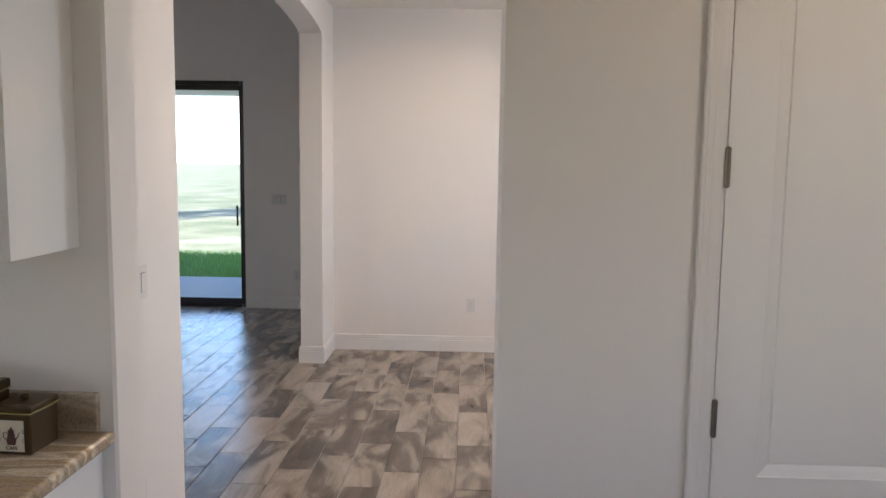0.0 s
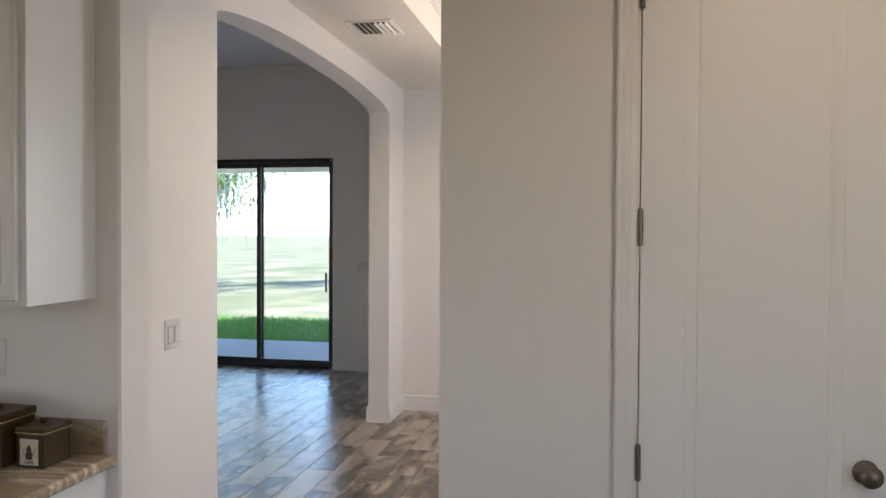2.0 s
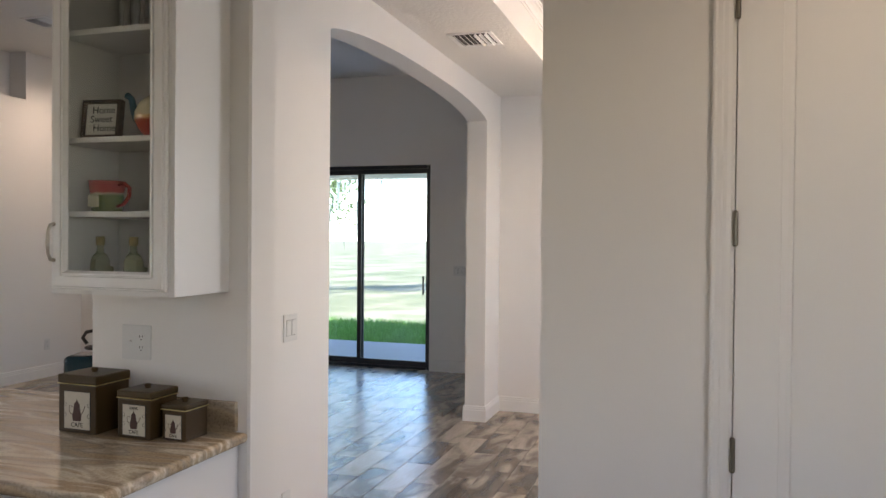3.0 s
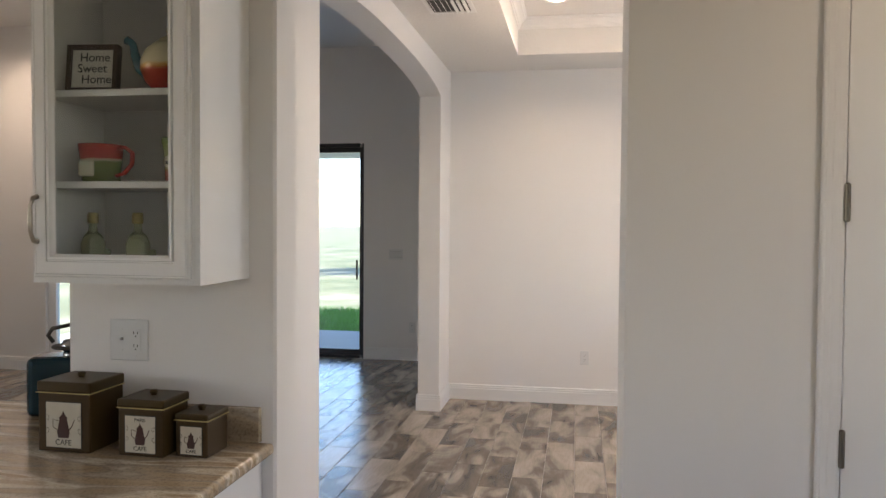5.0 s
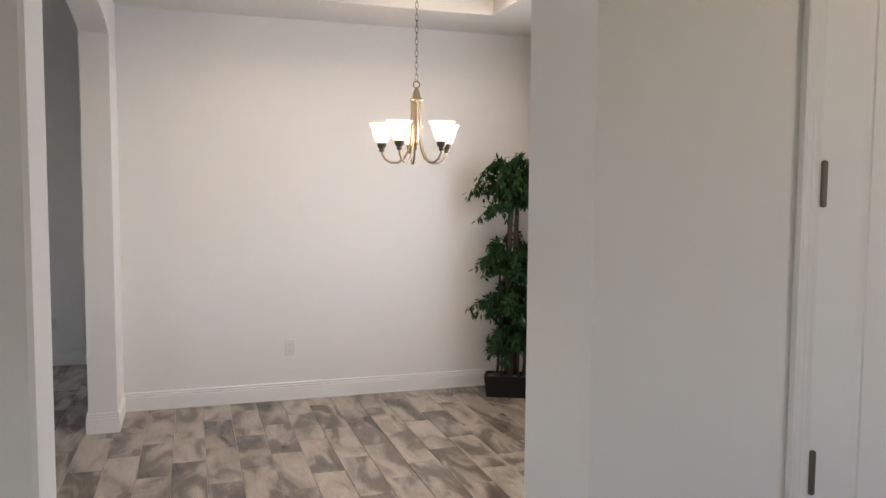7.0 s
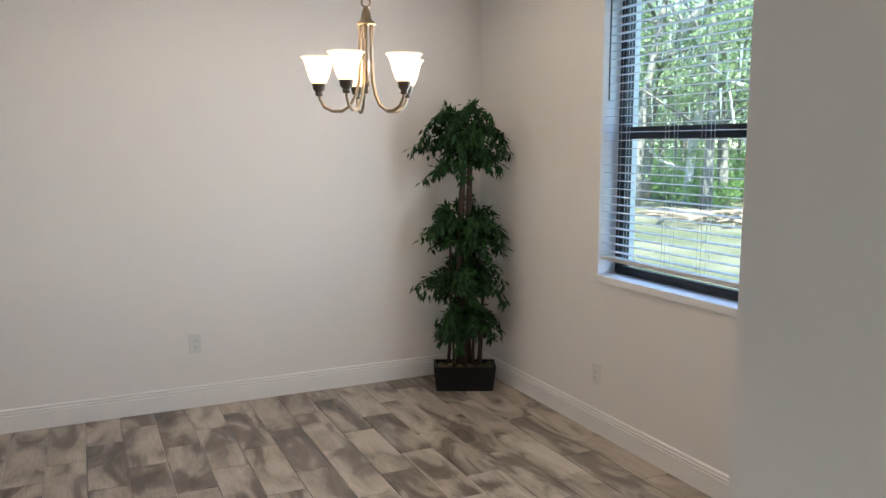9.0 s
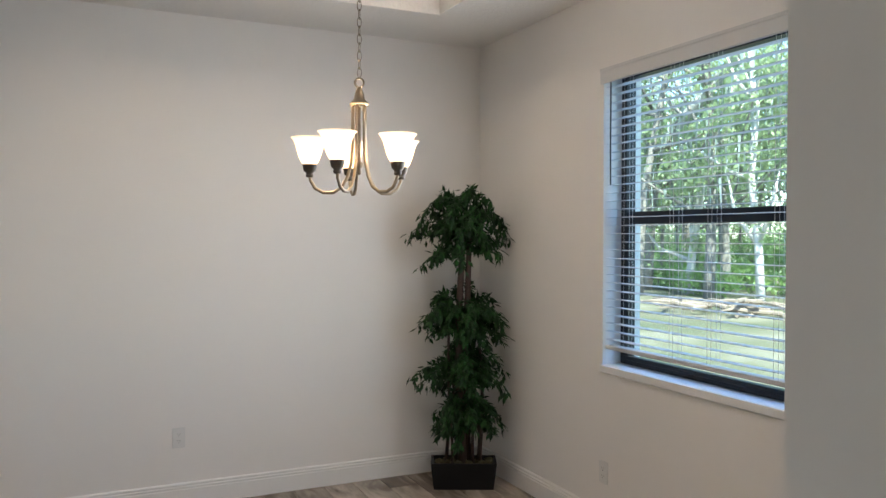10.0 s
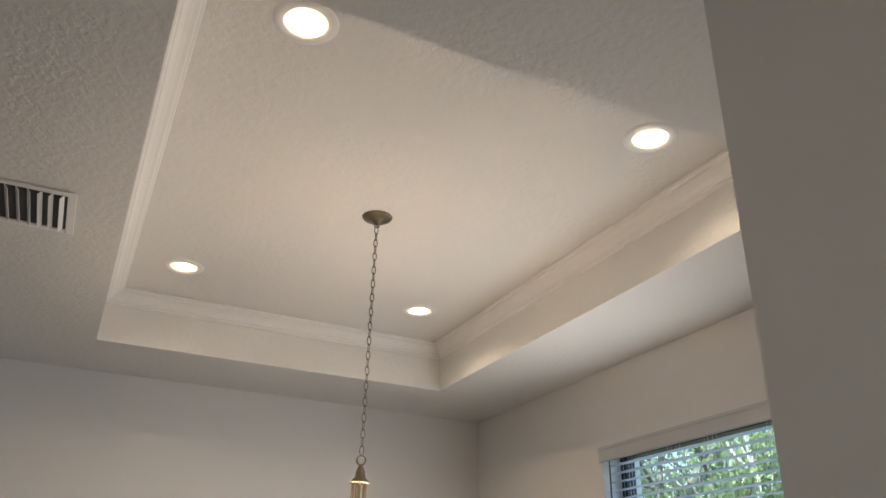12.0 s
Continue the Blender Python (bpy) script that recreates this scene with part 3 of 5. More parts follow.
# ---- dining room: chandelier ----
def chandelier():
    cx, cy = 1.583, -2.03
    t = thing("chandelier", pose(cx, cy, TRAY), "five-arm brushed nickel chandelier with lit alabaster glass shades", "chandelier")
    part("canopy", lathe(bmesh.new(), [(0, -0.034), (0.010, -0.034), (0.014, -0.028), (0.018, -0.020), (0.034, -0.017), (0.042, -0.012), (0.052, -0.011), (0.061, -0.006), (0.064, -0.0005)], 32), M_AGED_BRASS, t, "dark antique brass ceiling canopy", smooth=True)
    ring_z = 2.128 - TRAY
    bm = bmesh.new()
    torus(bm, (0, 0, -0.040), 0.010, 0.0022, (0, 1, 0))
    n = int((-0.05 - ring_z - 0.02) / 0.030)
    step = (-0.048 - ring_z - 0.020) / n
    for k in range(n):
        torus(bm, (0, 0, -0.056 - step * (k + 0.2)), 0.0108, 0.0016, (1, 0, 0) if k % 2 else (0, 1, 0), 12, 5, 0.72, 1.75)
    part("chain", bm, M_AGED_BRASS, t, "antique brass link chain", smooth=True)
    part("ring", torus(bmesh.new(), (0, 0, ring_z), 0.016, 0.0035, (0.3, 1, 0), 20, 8), M_AGED_BRASS, t, smooth=True)
    z = ring_z - 0.018
    K, KZ = 0.9, 0.97
    def low(bm):
        for v in bm.verts:
            v.co = Vector((v.co.x * K, v.co.y * K, z + (v.co.z - z) * KZ))
        return bm
    part("bell", low(lathe(bmesh.new(), [(0, z + 0.004), (0.008, z + 0.003), (0.012, z - 0.006), (0.018, z - 0.020), (0.022, z - 0.042), (0.036, z - 0.056), (0.040, z - 0.060), (0.038, z - 0.066), (0.0, z - 0.066)], 24)), M_AGED_BRASS, t, smooth=True)
    z = 2.105 - TRAY - 0.018
    part("hub", low(lathe(bmesh.new(), [(0, z - 0.30), (0.006, z - 0.298), (0.010, z - 0.288), (0.006, z - 0.278), (0.016, z - 0.270), (0.016, z - 0.255), (0.006, z - 0.25), (0.006, z - 0.036)], 18)), M_BRASS, t, smooth=True)
    for k in range(5):
        a = radians(-133.4 + 72 * k)
        ca, sa = math.cos(a), math.sin(a)
        prof = [(0.026, z - 0.036), (0.027, z - 0.13), (0.028, z - 0.20), (0.033, z - 0.255), (0.046, z - 0.305), (0.070, z - 0.345), (0.105, z - 0.366), (0.145, z - 0.366), (0.178, z - 0.350), (0.196, z - 0.322), (0.200, z - 0.300)]
        part("arm", low(tube(bmesh.new(), [(r * ca, r * sa, h) for r, h in prof], 0.0065, 10)), M_BRASS, t, smooth=True)
        c = (0.2 * ca, 0.2 * sa)
        s = z - 0.305
        part("socket_cup", low(lathe(bmesh.new(), [(0, s - 0.004), (0.014, s - 0.004), (0.016, s + 0.006), (0.013, s + 0.010), (0.024, s + 0.020), (0.028, s + 0.040), (0.030, s + 0.043), (0.0, s + 0.043)], 20, c)), M_DARK_NICKEL, t, smooth=True)
        g = s + 0.043
        prof = [(0.026, g), (0.034, g + 0.0090), (0.043, g + 0.0279), (0.050, g + 0.0513), (0.057, g + 0.0747), (0.067, g + 0.0936), (0.075, g + 0.0999), (0.072, g + 0.1010), (0.064, g + 0.0918), (0.054, g + 0.0729), (0.047, g + 0.0513), (0.040, g + 0.0279), (0.031, g + 0.0108), (0.024, g + 0.0036)]
        part("shade", low(lathe(bmesh.new(), prof, 28, c)), M_SHADE, t, "flared alabaster glass shade, lit", smooth=True)
        lamp = new("bulb_lamp", bpy.data.lights.new("bulb_lamp", "POINT"))
        lamp.data.energy, lamp.data.color, lamp.data.shadow_soft_size = BULB_W, WARM, 0.02
        lamp.location = (cx + c[0] * K, cy + c[1] * K, TRAY + z + (g + 0.062 - z) * KZ)


chandelier()


# ---- dining room: plant ----
M_POT = mat("black_glazed_pot", (0.007, 0.006, 0.006), 0.5, var=0.3, scale=12)
M_POT.node_tree.nodes["Principled BSDF"].inputs["Specular IOR Level"].default_value = 0.25
M_MOSS = mat("dry_moss", (0.09, 0.075, 0.035), 0.95, var=0.5, scale=40, bump=0.8, bscale=60, bdist=0.01)
M_STEM = mat("red_brown_stem", (0.045, 0.021, 0.014), 0.7, var=0.35, scale=25, bump=0.5, bscale=50, bdist=0.003)
M_FICUS = leafy("ficus_leaf", (0.005, 0.016, 0.005), (0.016, 0.054, 0.014), 0.07)
M_FICUS.node_tree.nodes["Principled BSDF"].inputs["Specular IOR Level"].default_value = 0.16


def ficus():
    rng = random.Random(5)
    t = thing("ficus_tree", pose(2.845, -0.365, 0, 0, 0, -25.5), "artificial four-tier ficus in a black rectangular pot", "potted plant")
    bm = bmesh.new()
    x0, y0, x1, y1, h = 0.185, 0.085, 0.205, 0.10, 0.165
    rings = []
    for x, y, z in ((x0, y0, 0), (x1, y1, h), (x1 - 0.012, y1 - 0.012, h), (x0, y0, h - 0.03)):
        rings.append([bm.verts.new((sx * x, sy * y, z)) for sx, sy in ((-1, -1), (1, -1), (1, 1), (-1, 1))])
    bm.faces.new(rings[0][::-1])
    bm.faces.new(rings[-1])
    for a, b in zip(rings, rings[1:]):
        for k in range(4):
            bm.faces.new((a[k], a[(k + 1) % 4], b[(k + 1) % 4], b[k]))
    part("pot", bm, M_POT, t)
    bm = bmesh.new()
    for k in range(70):
        x, y, r = rng.uniform(-0.17, 0.17), rng.uniform(-0.07, 0.07), rng.uniform(0.012, 0.026)
        bmesh.ops.create_icosphere(bm, subdivisions=1, radius=r, matrix=pose(x, y, h - 0.022 + rng.uniform(-0.006, 0.012)))
    part("moss", bm, M_MOSS, t)
    for k, (x, y, zt, r) in enumerate([(-0.11, 0.0, 1.08, 0.012), (-0.06, 0.02, 0.85, 0.010), (-0.02, -0.01, 1.62, 0.029), (0.025, 0.015, 1.66, 0.026), (0.07, -0.01, 0.80, 0.011), (0.115, 0.0, 1.12, 0.013), (0.09, 0.03, 0.62, 0.009), (-0.085, -0.02, 0.6, 0.009)]):
        pts = []
        lean = -0.35 * x
        for i in range(9):
            s = i / 8
            pts.append((x + lean * s * s + 0.014 * math.sin(5 * s + k), y + 0.012 * math.cos(4.3 * s + 2 * k), h - 0.03 + s * (zt - h + 0.03)))
        part("stem", tube(bmesh.new(), pts, [r * (1 - 0.4 * i / 8) for i in range(9)], 8), M_STEM, t, "twisted red-brown stem", smooth=True)
    # each tier: base height, reach, height above the base, hang below it, twigs
    tiers = [(1.55, 0.315, 0.33, 0.10, 60), (1.04, 0.315, 0.24, 0.10, 50), (0.71, 0.295, 0.19, 0.11, 42), (0.45, 0.275, 0.17, 0.10, 38)]
    for zb, reach, rise, hang, twigs in tiers:
        bm = bmesh.new()
        for j in range(twigs):
            a = 2.39996 * j + rng.uniform(-0.4, 0.4)
            q = math.sqrt((j + 0.5) / twigs)                   # 0: upright in the middle, 1: out at the rim
            r = reach * q * rng.uniform(0.82, 1.12)
            top = rise * (1.0 - 0.38 * q ** 3) * rng.uniform(-0.10, 1.12)
            fall = hang * q ** 2 * rng.uniform(0.5, 1.6)
            base = Vector((rng.uniform(-0.03, 0.03), rng.uniform(-0.025, 0.025), zb + rng.uniform(-0.09, 0.04)))
            pts = []
            for i in range(7):
                u = i / 6
                pts.append(base + Vector((r * math.cos(a) * u, 0.82 * r * math.sin(a) * u, top * math.sin(min(1.0, 1.25 * u) * math.pi / 2) - (top * 0.55 * q * q + fall) * max(0.0, u - 0.45) ** 1.5 / 0.41)))
            tube(bm, pts, [0.0036 - 0.0004 * i for i in range(7)], 4)
            for i in range(int(22 + 22 * q)):
                u = rng.uniform(0.22, 1.0) ** 0.7
                k = min(5, int(u * 6))
                tangent = (pts[k + 1] - pts[k]).normalized()
                p = pts[k].lerp(pts[k + 1], u * 6 - k) + rand_dir(rng) * rng.uniform(0.004, 0.034)
                d = tangent * 0.55 + rand_dir(rng) * 0.75 + Vector((0, 0, -0.55 * u))
                leaf(bm, p, d, rand_dir(rng) * 0.45 + Vector((math.cos(a) * 0.5, math.sin(a) * 0.5, 0.9)), rng.uniform(0.042, 0.070), rng.uniform(0.019, 0.030))
        part("foliage", bm, M_FICUS, t, "dense dark green pointed leaves")


ficus()


# ---- outlets, switches, vents ----
def plate(name, m, label, category, w=0.072, h=0.118, kind_of="outlet", gangs=1, group=""):
    """A wall plate facing -y in its own axes."""
    t = thing(name, m, label, category, group)
    boxpart("cover_plate", (-w / 2, w / 2, -0.006, 0.0, -h / 2, h / 2), M_PLATE, t, bevel=0.0025, seg=2)
    pitch = 0.046
    for g in range(gangs):
        x = (g - (gangs - 1) / 2) * pitch
        for sz in (-0.048, 0.048):
            o = part("screw", lathe(bmesh.new(), [(0, 0.0014), (0.0026, 0.001), (0.003, 0)], 10), M_PLATE, t)
            o.matrix_basis = pose(x, -0.006, sz if kind_of == "mixed" and g else sz * 0.63, 90, 0, 0)
        if kind_of == "mixed" and g == 0:
            boxpart("toggle_slot", (x - 0.0055, x + 0.0055, -0.0066, -0.0058, -0.0125, 0.0125), M_PLATE, t)
            o = boxpart("toggle", (x - 0.0045, x + 0.0045, -0.018, -0.004, -0.004, 0.004), M_PLATE, t, bevel=0.0015)
            o.rotation_euler = (radians(-22), 0, 0)
        elif kind_of == "rocker":
            bm = box(bmesh.new(), x - 0.0165, x + 0.0165, -0.0085, -0.006, -0.033, 0.033, bevel=0.0015)
            part("rocker", bm, M_PLATE, t)
            # dark strips on the plate stand for shade round the rocker
            bm = bmesh.new()
            for b in ((x - 0.0178, x + 0.0178, -0.0064, -0.0059, 0.033, 0.0345), (x - 0.0178, x + 0.0178, -0.0064, -0.0059, -0.0345, -0.033), (x - 0.0178, x - 0.0166, -0.0064, -0.0059, -0.033, 0.033), (x + 0.0166, x + 0.0178, -0.0064, -0.0059, -0.033, 0.033)):
                box(bm, *b)
            part("gap_shade", bm, M_SLOT, t)
        else:
            if kind_of == "mixed":
                boxpart("outlet_face", (x - 0.0168, x + 0.0168, -0.0078, -0.0058, -0.0335, 0.0335), M_PLATE, t, bevel=0.001)
            for z in (-0.0195, 0.0195):
                rec = bmesh.new()
                prism(rec, [(0.0165 * math.cos(a), 0.0145 * math.sin(a)) for a in [2 * math.pi * k / 20 for k in range(20)]], 0, 0.0022)
                o = part("socket", rec, M_PLATE, t)
                o.matrix_basis = pose(x, -0.006, z, 90, 0, 0)
                # dark blocks on the face stand for the shaded plug holes
                sl = bmesh.new()
                for sx, hh in ((-0.006, 0.0042), (0.006, 0.0036)):
                    box(sl, x + sx - 0.0011, x + sx + 0.0011, -0.0088, -0.0080, z + 0.003 - hh, z + 0.003 + hh)
                lathe_z = z - 0.0078
                box(sl, x - 0.0022, x + 0.0022, -0.0088, -0.0080, lathe_z - 0.002, lathe_z + 0.002)
                part("slot_shade", sl, M_SLOT, t)
    return t


OUT = "white duplex power outlet on the "
plate("power_outlet", pose(1.177, -0.0, 0.40), OUT + "dining room wall above the baseboard", "outlet", group="wall outlets")
plate("power_outlet", pose(XE, -1.40, 0.335, 0, 0, -90), OUT + "wall below the window", "outlet", group="wall outlets")
plate("power_outlet", pose(-0.71, YL, 0.37), OUT + "wall beside the sliding door", "outlet", group="wall outlets")
plate("power_outlet", pose(0, -3.875, 0.40, 0, 0, 90), OUT + "arch pier above the baseboard", "outlet", group="wall outlets")
plate("power_outlet", pose(-5.1, -0.1, 0.36, 0, 0, 90), OUT + "living room west wall", "outlet", group="wall outlets")
plate("light_switch", pose(0, -3.845, 1.168, 0, 0, 90), "white double rocker light switch on the arch pier", "light switch", 0.118, 0.118, "rocker", 2)
plate("light_switch", pose(-0.90, YL, 1.19), "white triple light switch beside the sliding door", "light switch", 0.164, 0.118, "rocker", 3)
plate("power_outlet", pose(-0.215, -4.56, 1.183), "white double plate with switch and outlet above the counter", "outlet", 0.124, 0.124, "mixed", 2, group="wall outlets")


def ceiling_vent(x, y, z, w, l, label):
    t = thing("ceiling_vent", pose(x, y, z), label, "vent")
    bm = bmesh.new()
    f = 0.028
    for b in ((-w / 2, -w / 2 + f, -l / 2, l / 2, -0.008, -0.0005), (w / 2 - f, w / 2, -l / 2, l / 2, -0.008, -0.0005), (-w / 2 + f, w / 2 - f, -l / 2, -l / 2 + f, -0.008, -0.0005), (-w / 2 + f, w / 2 - f, l / 2 - f, l / 2, -0.008, -0.0005)):
        box(bm, *b, bevel=0.002)
    part("frame", bm, M_TRIM, t)
    # dark sheet stands for the shaded duct behind the slats
    boxpart("duct_shade", (-w / 2 + f, w / 2 - f, -l / 2 + f, l / 2 - f, -0.0025, -0.0008), M_SLOT, t)
    n = 7
    for k in range(n):
        bm = box(bmesh.new(), -0.0012, 0.0012, -l / 2 + f, l / 2 - f, -0.010, 0.010)
        o = part("slat", bm, M_TRIM, t)
        o.matrix_basis = pose(-w / 2 + f + (w - 2 * f) * (k + 0.5) / n, 0, -0.012, 0, -38 if k < n / 2 else 38, 0)
    return t


ceiling_vent(0.325, -2.045, H, 0.29, 0.33, "white slatted air vent in the textured ceiling")
ceiling_vent(-3.98, -1.24, HIGH, 0.30, 0.30, "grey air vent in the high living room ceiling")


# ---- pantry door ----
def pantry_door():
    x0, x1, h = DOOR
    y = -4.51
    jam = bmesh.new()
    for b in ((x0 - 0.02, x0 - 0.0035, y - 0.002, y + 0.115, 0.0, h + 0.003), (x1 + 0.0035, x1 + 0.02, y - 0.002, y + 0.115, 0.0, h + 0.003), (x0 - 0.02, x1 + 0.02, y - 0.002, y + 0.115, h + 0.003, h + 0.02),
              (x0 - 0.003, x0 + 0.012, y + 0.045, y + 0.06, 0.0, h), (x1 - 0.012, x1 + 0.003, y + 0.045, y + 0.06, 0.0, h)):
        box(jam, *b)
    tagged(part("trim", jam, M_TRIM), "white pantry door jamb and stop", "door jamb", kind="structure")
    cas = [(0, 0), (0.017, 0), (0.018, 0.006), (0.014, 0.012), (0.014, 0.024), (0.011, 0.030), (0.011, 0.040), (0.007, 0.052), (0.007, 0.058), (0.0, 0.058)]
    bm = bmesh.new()
    for side, xx in ((-1, x0 - 0.008), (1, x1 + 0.008)):
        ends = [[bm.verts.new((xx + side * u - side * 0.0, y - 0.0005 - o, z + (u if z > 1 else 0))) for o, u in [(a, 0.058 - b) for a, b in cas]] for z in (0.0, h + 0.012)]
        k = len(cas)
        for i in range(k):
            bm.faces.new((ends[0][i], ends[0][(i + 1) % k], ends[1][(i + 1) % k], ends[1][i]))
        bm.faces.new(ends[0])
        bm.faces.new(ends[1][::-1])
    ends = [[bm.verts.new((xx + s * u, y - 0.0005 - o, h + 0.012 + u)) for o, u in [(a, 0.058 - b) for a, b in cas]] for s, xx in ((-1, x0 - 0.008), (1, x1 + 0.008))]
    for i in range(len(cas)):
        bm.faces.new((ends[0][i], ends[0][(i + 1) % len(cas)], ends[1][(i + 1) % len(cas)], ends[1][i]))
    tagged(part("trim", bm, M_TRIM), "white moulded casing round the pantry door", "door casing", kind="structure")

    d = thing("door_1", pose(x0, y + 0.001, 0.012), "closed white two-panel pantry door with four nickel hinges", "door", kind="structure")
    w, hh, th = x1 - x0, h - 0.012, 0.035
    st, top, lock0, lock1, bot = 0.118, 0.13, 0.655, 0.785, 0.22
    leafb = bmesh.new()
    for b in ((0, st, 0, th, 0, hh), (w - st, w, 0, th, 0, hh), (st, w - st, 0, th, 0, bot), (st, w - st, 0, th, lock0, lock1), (st, w - st, 0, th, hh - top, hh)):
        box(leafb, *b)
    part("stiles_and_rails", leafb, M_DOOR, d)
    for z0, z1 in ((bot, lock0), (lock1, hh - top)):
        bm = bmesh.new()
        rings = []
        for inset, depth in ((0, 0.0), (0.003, 0.0025), (0.010, 0.0045), (0.020, 0.0075), (0.030, 0.0125), (0.033, 0.0135), (0.036, 0.0095), (0.060, 0.0085)):
            rings.append([bm.verts.new(v) for v in ((st + inset, depth, z0 + inset), (w - st - inset, depth, z0 + inset), (w - st - inset, depth, z1 - inset), (st + inset, depth, z1 - inset))])
        for a, b in zip(rings, rings[1:]):
            for k in range(4):
                bm.faces.new((a[k], a[(k + 1) % 4], b[(k + 1) % 4], b[k]))
        bm.faces.new(rings[-1])
        part("panel", bm, M_DOOR, d)
    for z in (0.305, 0.943, 1.587, 2.228):
        bm = tube(bmesh.new(), [(-0.0015, -0.0105, z - 0.047), (-0.0015, -0.0105, z + 0.047)], 0.0075, 12)
        box(bm, -0.004, 0.004, -0.006, 0.0005, z - 0.046, z + 0.046)
        hg = part("hinge", bm, M_DARK_NICKEL, d, "nickel butt hinge")
        for s in (-1, 1):
            part("hinge_tip", lathe(bmesh.new(), [(0, z + s * 0.052), (0.005, z + s * 0.050), (0.0075, z + s * 0.047)], 12, (-0.0015, -0.0105)), M_DARK_NICKEL, hg, smooth=True)
    kz, kx = 0.952, w - 0.062
    knob = lathe(bmesh.new(), [(0.0, 0.0), (0.031, 0.0), (0.032, 0.004), (0.026, 0.009), (0.013, 0.012), (0.011, 0.026), (0.018, 0.032), (0.0275, 0.042), (0.029, 0.052), (0.024, 0.063), (0.012, 0.069), (0, 0.070)], 28)
    o = part("knob", knob, M_DARK_NICKEL, d, "round satin nickel door knob", smooth=True)
    o.matrix_basis = pose(kx, 0, kz, 90, 0, 0)


pantry_door()


# ---- kitchen: counter, base cabinets ----
def counter():
    z1, th = 0.898, 0.036
    xr, yf, yb = 0.240, -5.255, -4.245
    bm = prism(bmesh.new(), [(-2.6, yf), (xr, yf), (xr, -4.562), (-0.422, -4.562), (-0.422, yb), (-2.6, yb)], z1 - th, z1)
    bmesh.ops.bevel(bm, geom=[e for e in bm.edges if abs(e.verts[0].co.z - e.verts[1].co.z) < 1e-5], offset=0.013, segments=4, profile=0.5, affect="EDGES")
    tagged(part("countertop", bm, M_GRANITE, smooth=False), "polished brown and cream veined granite countertop", "countertop")
    bs = box(bmesh.new(), -0.42, 0.203, -4.581, -4.5605, z1 + 0.0005, 1.000, bevel=0.002)
    tagged(part("backsplash", bs, M_GRANITE), "low granite backsplash strip against the kitchen wall", "backsplash")


counter()


def base_cabinet(x0, x1, end_panel=False):
    t = thing("base_cabinet", pose((x0 + x1) / 2, -5.225, 0), "white painted base cabinet under the granite counter", "cabinet", "kitchen base cabinets")
    hw = (x1 - x0) / 2
    boxpart("body", (-hw, hw, 0.02, 0.662, 0.10, 0.861), M_CAB, t, bevel=0.001)
    boxpart("toe_kick", (-hw + 0.01, hw - 0.01, 0.08, 0.6, 0.001, 0.10), M_CAB, t)
    for a, b in ((0.13, 0.670), (0.690, 0.846)):
        bm = bmesh.new()
        e = 0.055 if b - a > 0.3 else 0.035
        for q in ((-hw + 0.012, -hw + 0.012 + e, a, b), (hw - 0.012 - e, hw - 0.012, a, b), (-hw + 0.012 + e, hw - 0.012 - e, a, a + e), (-hw + 0.012 + e, hw - 0.012 - e, b - e, b)):
            box(bm, q[0], q[1], 0.0, 0.0195, q[2], q[3], bevel=0.0015)
        box(bm, -hw + 0.012 + e, hw - 0.012 - e, 0.008, 0.0195, a + e, b - e)
        part("door" if b - a > 0.3 else "drawer_front", bm, M_CAB, t)


for a in (-0.255, -0.715, -1.175, -1.635, -2.095):
    base_cabinet(a, a + 0.46)


# ---- kitchen: glass-front wall cabinet ----
CAB = (-0.308, 0.165, -4.855, -4.561, 1.375, 2.44)


